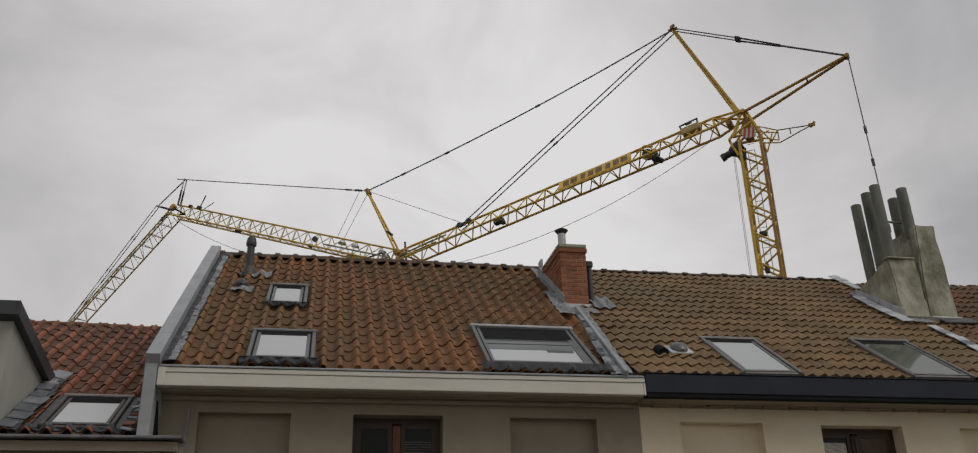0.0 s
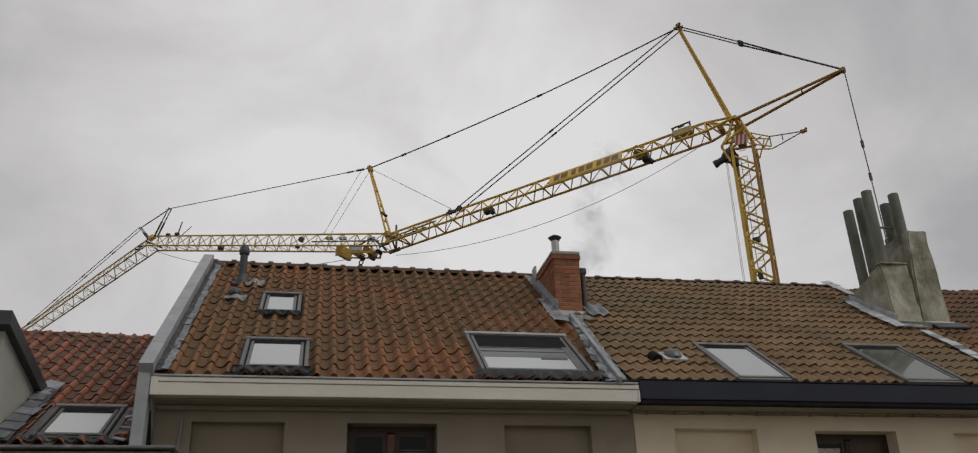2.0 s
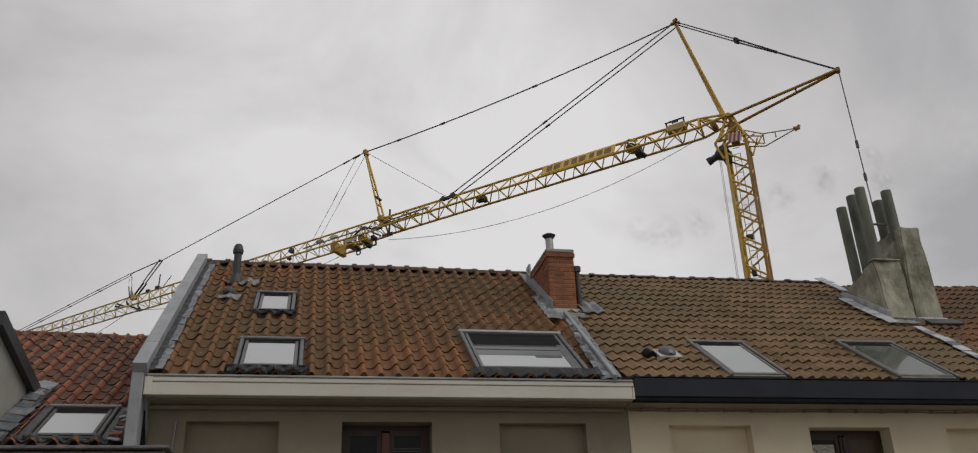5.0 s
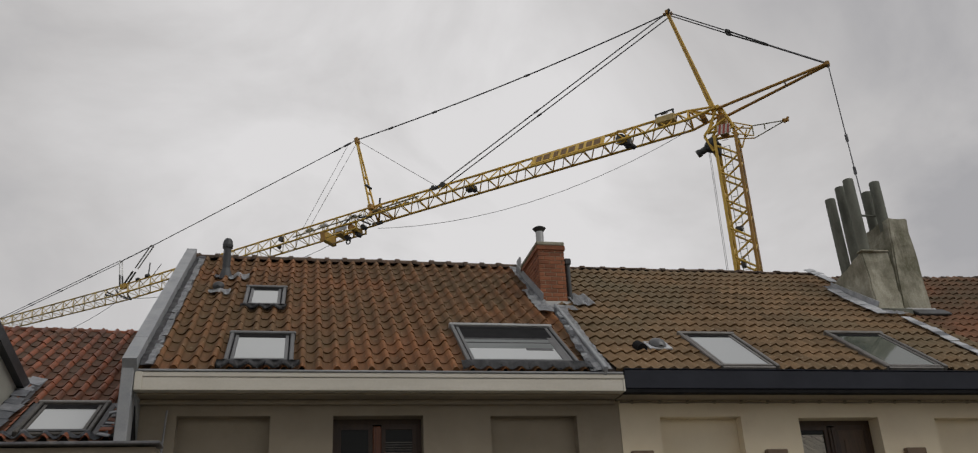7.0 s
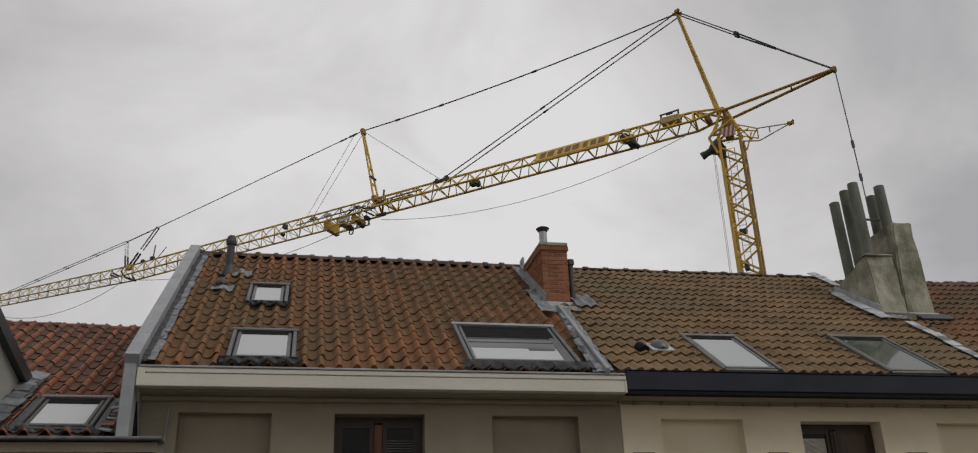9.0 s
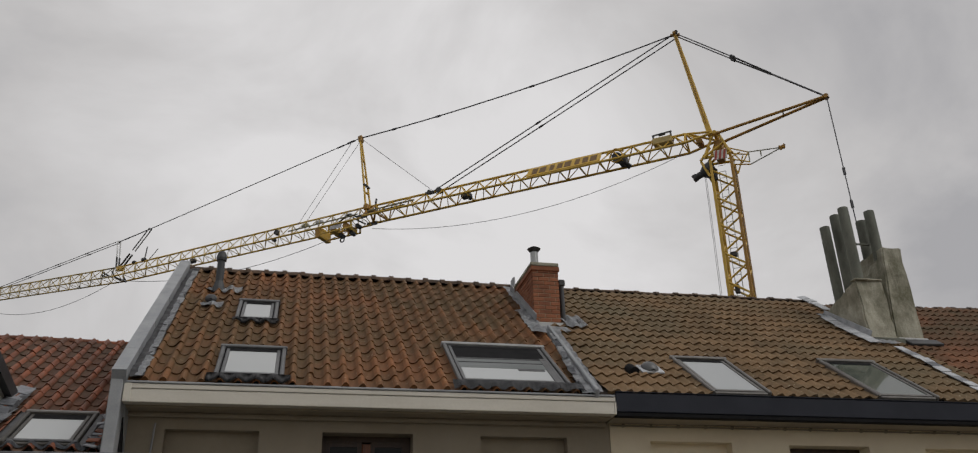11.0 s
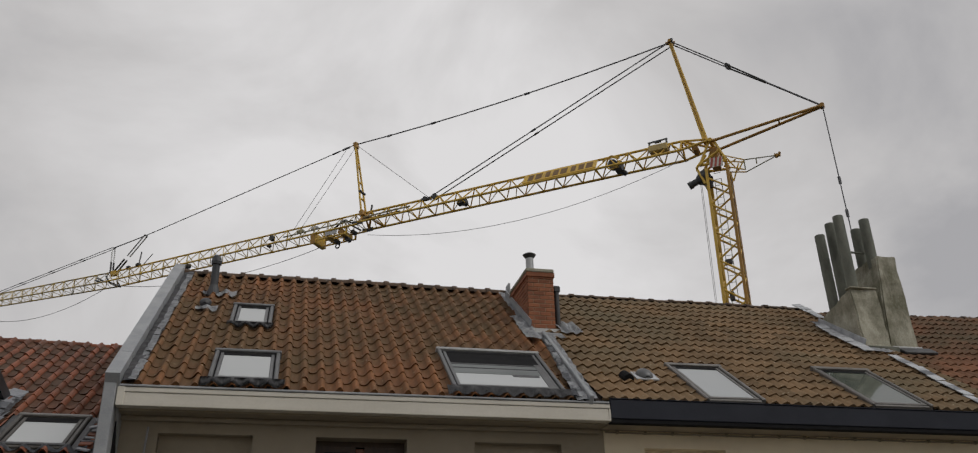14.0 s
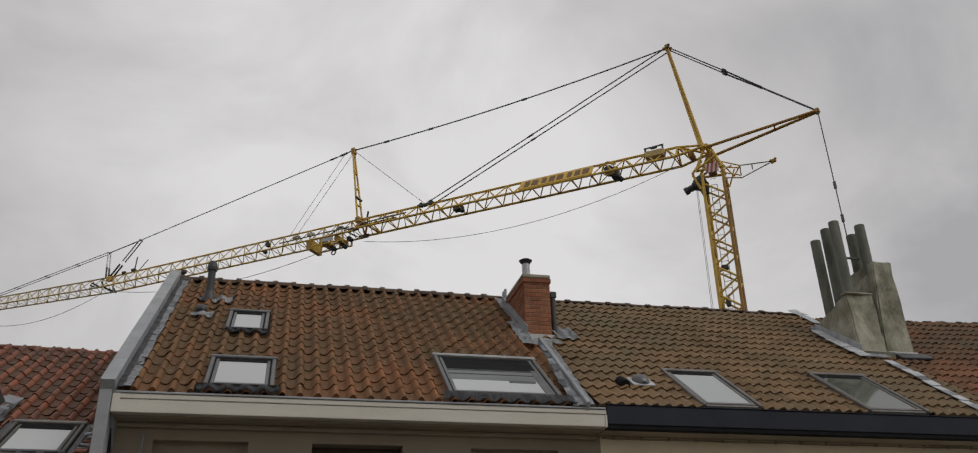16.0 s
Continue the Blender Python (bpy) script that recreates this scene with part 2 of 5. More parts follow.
# near-black opaque panes: the unlit interior is put into the colour
DARK_PANE = pane_material("window_glass_dark_interior", (0.012, 0.013, 0.011), 1.25, 0.03)
ROOM = pane_material("painted_dark_room", (0.02, 0.018, 0.015), 1.4, 0.8)


PUFF = 0.5


def smoke_material():
    """Thin smoke: patchy, and thinner towards the rim of each puff."""
    m, t, b = nodes_of("grey_smoke")
    n, k = t.nodes, t.links
    b.inputs["Base Color"].default_value, b.inputs["Roughness"].default_value, b.inputs["Specular IOR Level"].default_value = (0.40, 0.41, 0.41, 1), 1.0, 0.0
    co, flat, far = n.new("ShaderNodeTexCoord"), n.new("ShaderNodeVectorMath"), n.new("ShaderNodeVectorMath")
    flat.operation, far.operation = "MULTIPLY", "LENGTH"
    flat.inputs[1].default_value = (1, 0, 1)
    k.new(co.outputs["Object"], flat.inputs[0])
    k.new(flat.outputs["Vector"], far.inputs[0])
    rim = n.new("ShaderNodeMapRange")
    rim.interpolation_type = "SMOOTHSTEP"
    rim.inputs["From Min"].default_value, rim.inputs["From Max"].default_value = 0.0, PUFF * 0.85
    rim.inputs["To Min"].default_value, rim.inputs["To Max"].default_value = 0.25, 0.0
    k.new(far.outputs["Value"], rim.inputs["Value"])
    patch = n.new("ShaderNodeTexNoise")
    patch.inputs["Scale"].default_value, patch.inputs["Detail"].default_value = 5.0, 4
    info, shift = n.new("ShaderNodeObjectInfo"), n.new("ShaderNodeVectorMath")
    shift.operation = "MULTIPLY_ADD"
    shift.inputs[1].default_value = (37.0, 19.0, 53.0)
    k.new(info.outputs["Random"], shift.inputs[0])
    k.new(co.outputs["Object"], shift.inputs[2])
    k.new(shift.outputs["Vector"], patch.inputs["Vector"])
    worn = n.new("ShaderNodeMapRange")
    worn.inputs["From Min"].default_value, worn.inputs["From Max"].default_value = 0.3, 0.64
    k.new(patch.outputs["Fac"], worn.inputs["Value"])
    both = n.new("ShaderNodeMath")
    both.operation = "MULTIPLY"
    k.new(rim.outputs["Result"], both.inputs[0])
    k.new(worn.outputs["Result"], both.inputs[1])
    k.new(both.outputs[0], b.inputs["Alpha"])
    return m


SMOKE = smoke_material()

# ---- building helpers ----
def finish(name, bm, material, smooth=False):
    me = bpy.data.meshes.new(name)
    bmesh.ops.recalc_face_normals(bm, faces=bm.faces)
    if smooth:
        for f in bm.faces:
            f.smooth = True
    bm.to_mesh(me)
    bm.free()
    me.materials.append(material)
    return me


def part(name, bm, material, parent=None, label="", smooth=False):
    ob = new(name, finish(name, bm, material, smooth))
    if parent is not None:
        ob.parent = parent
    return tagged(ob, label)


def thing(name, at, label, category, group="", kind=""):
    ob = new(name)
    ob.matrix_basis = at
    ob.empty_display_size = 0.2
    return tagged(ob, label, category, group, kind)


def box(bm, x0, x1, y0, y1, z0, z1, m=None, bevel=0.0):
    c = ((x0 + x1) / 2, (y0 + y1) / 2, (z0 + z1) / 2)
    mat = Matrix.Translation(c) @ Matrix.Diagonal((abs(x1 - x0), abs(y1 - y0), abs(z1 - z0), 1))
    r = bmesh.ops.create_cube(bm, size=1, matrix=(m @ mat) if m else mat)
    if bevel:
        edges = list({e for v in r["verts"] for e in v.link_edges})
        bmesh.ops.bevel(bm, geom=edges, offset=bevel, segments=1, affect="EDGES")
    return bm


def boxes(*items, m=None, bevel=0.0):
    bm = bmesh.new()
    for it in items:
        box(bm, *it, m=m, bevel=bevel)
    return bm


def tube(bm, a, b, r, n=6, r2=None):
    a, b = Vector(a), Vector(b)
    d = b - a
    if d.length < 1e-5:
        return bm
    m = Matrix.Translation((a + b) / 2) @ d.to_track_quat("Z", "Y").to_matrix().to_4x4()
    bmesh.ops.create_cone(bm, cap_ends=True, segments=n, radius1=r, radius2=r if r2 is None else r2, depth=d.length, matrix=m)
    return bm


def tubes(pairs, r, n=6):
    bm = bmesh.new()
    for a, b in pairs:
        tube(bm, a, b, r, n)
    return bm


def prism(bm, points, offset):
    """A solid from a flat outline and the way by which it is thick."""
    o = Vector(offset)
    a = [bm.verts.new(p) for p in points]
    b = [bm.verts.new(Vector(p) + o) for p in points]
    bm.faces.new(a)
    bm.faces.new(b[::-1])
    for i in range(len(a)):
        j = (i + 1) % len(a)
        bm.faces.new((a[i], b[i], b[j], a[j]))
    return bm


class Slope:
    """A roof slope between an eave line and a ridge line; at(x, v, w): x along the street, v metres up the slope, w proud of it."""

    def __init__(self, e0, e1, r0, r1):
        self.e0, self.e1, self.r0, self.r1 = Vector(e0), Vector(e1), Vector(r0), Vector(r1)
        self.length = ((self.r0 + self.r1) / 2 - (self.e0 + self.e1) / 2).length

    def at(self, x, v, w=0.0):
        s = (x - self.e0.x) / (self.e1.x - self.e0.x)
        e, r = self.e0.lerp(self.e1, s), self.r0.lerp(self.r1, s)
        e.x = r.x = x
        up = (r - e).normalized()
        n = (self.e1 - self.e0).normalized().cross(up).normalized()
        return e + up * v + n * w

    def frame_at(self, x, v, w=0.0):
        """A pose with x along the street, y up the slope and z proud of it."""
        o, u, a = self.at(x, v, w), self.at(x, v + 0.5, w), self.at(x + 0.5, v, w)
        y = (u - o).normalized()
        z = (a - o).cross(y).normalized()
        xx = y.cross(z)
        return Matrix(((xx.x, y.x, z.x, o.x), (xx.y, y.y, z.y, o.y), (xx.z, y.z, z.z, o.z), (0, 0, 0, 1)))

    def v_of(self, x, y):
        """How far up the slope the place (x, y) of the plan lies."""
        a, b = self.at(x, 0), self.at(x, 1)
        return (y - a.y) / (b.y - a.y)


PROFILES = {
    "pan": ((0, 0.5), (0.06, 0.3), (0.13, 0.14), (0.22, 0.04), (0.33, 0.0), (0.44, 0.06), (0.54, 0.24), (0.62, 0.5), (0.69, 0.77), (0.75, 0.94), (0.81, 1.0), (0.87, 0.96), (0.94, 0.8), (1.0, 0.55), (1.0, 0.1)),
    "roll": ((0, 0.4), (0.08, 0.16), (0.2, 0.02), (0.34, 0.0), (0.46, 0.06), (0.55, 0.24), (0.62, 0.5), (0.69, 0.8), (0.77, 1.0), (0.85, 0.95), (0.93, 0.7), (1.0, 0.42), (1.0, 0.0)),
    "wave": ((0, 0.35), (0.06, 0.12), (0.13, 0.0), (0.25, 0.5), (0.37, 1.0), (0.43, 0.88), (0.5, 0.4), (0.56, 0.12), (0.63, 0.0), (0.75, 0.5), (0.87, 1.0), (0.94, 0.88), (1.0, 0.4)),
}


def tile_verts(width, gauge, height, kind, closed=False):
    """One wavy tile: the arched top, and the undercut lip at its lower edge. closed: bedded on mortar at the eave."""
    p = PROFILES[kind]
    n = len(p)
    vs, fs = [], []
    rise = 0.027 if kind == "wave" else 0.014
    for v, lift in ((0.0, rise), (gauge + 0.02, -0.002), (0.0, rise), (0.012, -0.006)):
        vs.extend((u * (width + 0.014), v, w * height + lift) for u, w in p)
    for i in range(n - 1):
        fs.append((i, i + 1, n + i + 1, n + i))
        fs.append((3 * n + i, 3 * n + i + 1, 2 * n + i + 1, 2 * n + i))
    if closed:
        vs.extend((u * (width + 0.014), 0.014, min(w * height * 0.45, 0.03) - 0.012) for u, w in p)
        fs.extend((4 * n + i, 4 * n + i + 1, 3 * n + i + 1, 3 * n + i) for i in range(n - 1))
    return vs, fs


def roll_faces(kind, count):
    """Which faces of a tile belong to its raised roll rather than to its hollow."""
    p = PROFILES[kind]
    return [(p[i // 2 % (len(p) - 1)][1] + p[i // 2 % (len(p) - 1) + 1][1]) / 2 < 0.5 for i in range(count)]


def cut_tile(width, gauge, height, kind, x, v, holes):
    """The pieces of a tile that is cut to fit round an opening: four corners each, and whether it lies in the hollow."""
    p, n = PROFILES[kind], 7
    rise = 0.027 if kind == "wave" else 0.014
    for i in range(len(p) - 1):
        for j in range(n):
            xc, vc = x + (p[i][0] + p[i + 1][0]) / 2 * width, v + (j + 0.5) / n * gauge
            if any(q[0] + q[4] * vc < xc < q[1] and q[2] < vc < q[3] for q in holes):
                continue
            a, b = j / n, (j + 1) / n
            (u0, h0), (u1, h1) = p[i], p[i + 1]
            yield ([(u * (width + 0.014), f * (gauge + 0.02), w * height + rise * (1 - f)) for u, w, f in ((u0, h0, a), (u1, h1, a), (u1, h1, b), (u0, h0, b))], (h0 + h1) / 2 < 0.5)
            if j == 0:
                yield ([(u0 * (width + 0.014), 0, h0 * height + rise), (u1 * (width + 0.014), 0, h1 * height + rise), (u1 * (width + 0.014), 0.012, h1 * height - 0.006), (u0 * (width + 0.014), 0.012, h0 * height - 0.006)], (h0 + h1) / 2 < 0.5)


def tiled(parent, slope, x0, x1, width, gauge, height, kind, material, holes, seed, rows=None, pan_material=None):
    """Lays tiles on a slope: the lower ones as parts of their own, the upper ones joined."""
    rnd = random.Random(seed)
    vs, fs = tile_verts(width, gauge, height, kind)
    me = bpy.data.meshes.new("roof_tile")
    me.from_pydata(vs, [], fs)
    for p in me.polygons:
        p.use_smooth = True
    me.materials.append(material)
    vs_low, fs_low = tile_verts(width, gauge, height, kind, True)
    low = bpy.data.meshes.new("eave_tile")
    low.from_pydata(vs_low, [], fs_low)
    for p in low.polygons:
        p.use_smooth = p.index < 2 * len(PROFILES[kind]) - 2
    low.materials.append(material)
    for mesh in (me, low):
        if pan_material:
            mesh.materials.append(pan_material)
            # hollow faces take the darker pan colour, which deepens their shade
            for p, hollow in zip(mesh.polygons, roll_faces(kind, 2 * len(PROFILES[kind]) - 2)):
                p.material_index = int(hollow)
    count, jv, jf, hollows = 0, [], [], []
    rows = rows or int(slope.length / gauge + 0.5)
    inv = parent.matrix_basis.inverted()
    for r in range(rows):
        v = 0.0 + r * gauge
        x = x0
        while x < x1 - 0.06:
            near = [q for q in holes if q[0] + q[4] * v - 0.05 < x + width and x < q[1] + 0.03 and q[2] < v + gauge and v < q[3]]
            if near:
                k = len(jv)
                m = inv @ slope.frame_at(x, v, 0.014)
                for u, w in cut_tile(width, gauge, height, kind, x, v, near):
                    jv.extend(tuple(m @ Vector(q)) for q in u)
                    jf.append((k, k + 1, k + 2, k + 3))
                    hollows.append(w)
                    k += 4
            else:
                m = slope.frame_at(x + rnd.uniform(-0.005, 0.005), v + rnd.uniform(-0.008, 0.008), 0.012 + rnd.uniform(0, 0.006))
                m = m @ pose(0, 0, 0, rnd.uniform(-0.5, 0.5), rnd.uniform(-0.8, 0.8), rnd.uniform(-0.8, 0.8))
                if count < 300:
                    ob = new("roof_tile", me if r else low)
                    ob.parent, ob.matrix_basis = parent, inv @ m
                    count += 1
                else:
                    k = len(jv)
                    jv.extend(tuple(inv @ m @ Vector(q)) for q in vs)
                    jf.extend(tuple(k + i for i in f) for f in fs)
                    hollows.extend(roll_faces(kind, len(fs)))
            x += width
    if jv:
        me2 = bpy.data.meshes.new("upper_tiles")
        me2.from_pydata(jv, [], jf)
        for p in me2.polygons:
            p.use_smooth = True
        me2.materials.append(material)
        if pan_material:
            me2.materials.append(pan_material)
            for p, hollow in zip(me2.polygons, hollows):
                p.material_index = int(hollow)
        ob = tagged(new("upper_tiles", me2), kind="stuff")
        ob.parent = parent

# ---- ground ----
def street():
    bm = bmesh.new()
    bmesh.ops.create_grid(bm, x_segments=1, y_segments=1, size=1500)
    tagged(part("ground", bm, ASPHALT), "dark grey asphalt street between the houses", "street", kind="structure")
    tagged(part("pavement", boxes((-30, 40, 9.2, 11.2, 0.0, 0.13)), PAVING), "grey paved footpath along the house fronts", "pavement", kind="structure")
    # unseen wall behind the camera; height and pale colour chosen to light the fronts
    tagged(part("unseen_bounce_wall", boxes((-14, 16, -1.6, -1.2, 0, 8.4)), CREAM), "unseen plain house front behind the camera, low and pale to light the fronts", "wall", kind="structure")


# ---- houses ----
def facade(parent, material, x0, x1, yf, top, openings, blinds):
    """A thick front wall with openings cut through (windows) or recessed (walled-up windows)."""
    cells, x, thick = [], x0, 0.36
    for a, b, head, deep in openings:
        cells.append((x, a, yf, yf + thick, 0.0, top))
        cells.append((a, b, yf, yf + thick, head, top))
        cells.append((a, b, yf, yf + thick, 0.0, head - 1.75))
        if deep:
            cells.append((a, b, yf + 0.16, yf + thick, head - 1.75, head))
        x = b
    cells.append((x, x1, yf, yf + thick, 0.0, top))
    bm = boxes(*cells)
    bmesh.ops.remove_doubles(bm, verts=bm.verts, dist=0.0005)
    part("wall", bm, material, parent)


def house_window(parent, x0, x1, yf, head, frame_mat, mullion_mat=None, panel=False):
    """A two-leaf window set back in its opening, with a blind of slats behind the panes."""
    y, z0 = yf + 0.24, head - 1.75
    w = part("window", boxes((x0, x0 + 0.06, y, y + 0.07, z0, head), (x1 - 0.06, x1, y, y + 0.07, z0, head), (x0 + 0.06, x1 - 0.06, y, y + 0.07, head - 0.07, head),
                             (x0 + 0.06, x1 - 0.06, y, y + 0.07, z0, z0 + 0.07)), frame_mat, parent, "stained wooden window frame")
    xm = (x0 + x1) / 2
    part("mullion", boxes((xm - 0.055, xm + 0.055, y - 0.02, y + 0.06, z0 + 0.07, head - 0.09), bevel=0.012), mullion_mat or frame_mat, w)
    part("mullion_bead", boxes((xm - 0.014, xm + 0.014, y - 0.034, y - 0.02, z0 + 0.07, head - 0.11)), mullion_mat or frame_mat, w)
    for a, b in ((x0 + 0.06, xm - 0.055), (xm + 0.055, x1 - 0.06)):
        part("sash", boxes((a, a + 0.055, y + 0.008, y + 0.055, z0 + 0.07, head - 0.07), (b - 0.055, b, y + 0.008, y + 0.055, z0 + 0.07, head - 0.07),
                           (a + 0.055, b - 0.055, y + 0.008, y + 0.055, head - 0.13, head - 0.07)), frame_mat, w)
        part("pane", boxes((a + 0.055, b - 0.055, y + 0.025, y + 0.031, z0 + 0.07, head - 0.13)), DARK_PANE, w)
        if panel:
            if a > x0 + 0.1:
                part("panel", boxes((a + 0.055, b - 0.055, y + 0.014, y + 0.024, z0 + 0.07, head - 0.13), (a + 0.13, b - 0.13, y + 0.006, y + 0.014, z0 + 0.2, head - 0.26), bevel=0.003), PANEL, w, "dark brown wooden panel")
            continue
        if a < x0 + 0.1:
            continue
        z = head - 0.3
        slats = bmesh.new()
        while z > head - 0.9:
            box(slats, a + 0.05, b - 0.05, y + 0.016, y + 0.024, z, z + 0.012)
            z -= 0.032
        part("blind", slats, SLAT, w, "thin grey slatted blind")
    # near-black plate painted as the unlit room
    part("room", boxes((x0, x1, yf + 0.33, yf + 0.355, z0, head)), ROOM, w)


def back_roof(parent, slope, x0, x1):
    """The hidden side of the roof, and the gable ends."""
    bm = bmesh.new()
    a, b = slope.at(x0, slope.length), slope.at(x1, slope.length)
    e0, e1 = slope.at(x0, 0), slope.at(x1, 0)
    prism(bm, [e0, (e0.x, 2 * a.y - e0.y, e0.z), (a.x, a.y, a.z)], (0.05, 0, 0))
    prism(bm, [(e1.x - 0.05, e1.y, e1.z), (e1.x - 0.05, 2 * b.y - e1.y, e1.z), (b.x - 0.05, b.y, b.z)], (0.05, 0, 0))
    q = [a, b, Vector((e1.x, 2 * b.y - e1.y, e1.z)), Vector((e0.x, 2 * a.y - e0.y, e0.z))]
    prism(bm, q, (0, 0, -0.06))
    part("back_slope", bm, TILE_DARK, parent)


def roof_of(parent, slope, x0, x1):
    p = [slope.at(x0, -0.02, 0), slope.at(x1, -0.02, 0), slope.at(x1, slope.length, 0), slope.at(x0, slope.length, 0)]
    bm = prism(bmesh.new(), p, (0, 0, -0.08))
    return part("roof", bm, DECK, parent)


def ridge(parent, slope, x0, x1, step, material, radius=0.10, flat=False, lift=-0.015):
    """Half-round ridge tiles laid end over end, each with a collar."""
    n = int((x1 - x0) / step + 0.5)
    step = (x1 - x0) / n
    bm = bmesh.new()
    k = 9
    for rr, xa, xb in ((1.0, 0.0, step + 0.03), (1.22, -0.03, 0.05)):
        ring = []
        for x in (xa, xb):
            for i in range(k):
                t = math.pi * i / (k - 1)
                ring.append(bm.verts.new((x, math.cos(t) * radius * rr * 1.25, math.sin(t) * radius * rr * (0.62 if flat else 0.95) - 0.02)))
        for i in range(k - 1):
            bm.faces.new((ring[i], ring[i + 1], ring[k + i + 1], ring[k + i]))
        bm.faces.new(ring[:k])
        bm.faces.new(ring[k:][::-1])
    me = finish("ridge_tile", bm, material)
    rnd = random.Random(5)
    for i in range(n):
        o = slope.at(x0 + i * step, slope.length)
        ob = new("ridge_tile", me)
        ob.parent = parent
        ob.matrix_basis = pose(o.x, o.y, o.z + lift + rnd.uniform(-0.006, 0.008), 0, rnd.uniform(-1.2, 0.4), rnd.uniform(-0.8, 0.8))


def crinkled(name, slope, x0, x1, v0, v1, w, parent, material=LEAD, amount=0.012, step=0.07, label="", seed=0, lean=(0.0, 0.0)):
    """A dressed sheet of lead, uneven, that follows the slope."""
    bm = bmesh.new()
    nx, nv = max(2, int((x1 - x0) / step)), max(2, int((v1 - v0) / step))
    g = []
    for j in range(nv + 1):
        for i in range(nx + 1):
            x, v = x0 + lean[0] * j / nv + (x1 - x0 + (lean[1] - lean[0]) * j / nv) * i / nx, v0 + (v1 - v0) * j / nv
            d = noise.noise((x * 7 + seed, v * 7, 3.1)) * amount + noise.noise((x * 19, v * 19 + seed, 1.3)) * amount * 0.5
            e = noise.noise((v * 5 + seed, 7.7, x * 0.1)) * 0.02 if i in (0, nx) else 0
            g.append(bm.verts.new(slope.at(x + e, v, w + d)))
    for j in range(nv):
        for i in range(nx):
            a = j * (nx + 1) + i
            bm.faces.new((g[a], g[a + 1], g[a + nx + 2], g[a + nx + 1]))
    bmesh.ops.solidify(bm, geom=bm.faces, thickness=0.006)
    return part(name, bm, material, parent, label, smooth=False)


def lead_patch(slope, x0, x1, v0, v1, parent, crest, pitch, amp=0.035, w=0.075, material=LEAD, seed=0, label=""):
    """A piece of lead beaten down over the waves of the tiles, with a ragged lower edge."""
    bm = bmesh.new()
    nx, nv, g = max(4, int((x1 - x0) / 0.025)), 5, []
    for j in range(nv + 1):
        for i in range(nx + 1):
            x = x0 + (x1 - x0) * i / nx
            rag = noise.noise((x * 9 + seed, 2.2, 0.5)) * 0.09 * (1 - j / nv)
            v = v0 + rag + (v1 - v0) * j / nv
            d = amp * math.cos(2 * math.pi * (x - crest) / pitch) + noise.noise((x * 11, v * 11, seed)) * 0.03
            g.append(bm.verts.new(slope.at(x + noise.noise((v * 14, seed, 4.1)) * 0.02, v, w + d)))
    for j in range(nv):
        for i in range(nx):
            a = j * (nx + 1) + i
            bm.faces.new((g[a], g[a + 1], g[a + nx + 2], g[a + nx + 1]))
    bmesh.ops.solidify(bm, geom=bm.faces, thickness=0.008)
    return part("lead_sheet", bm, material, parent, label)


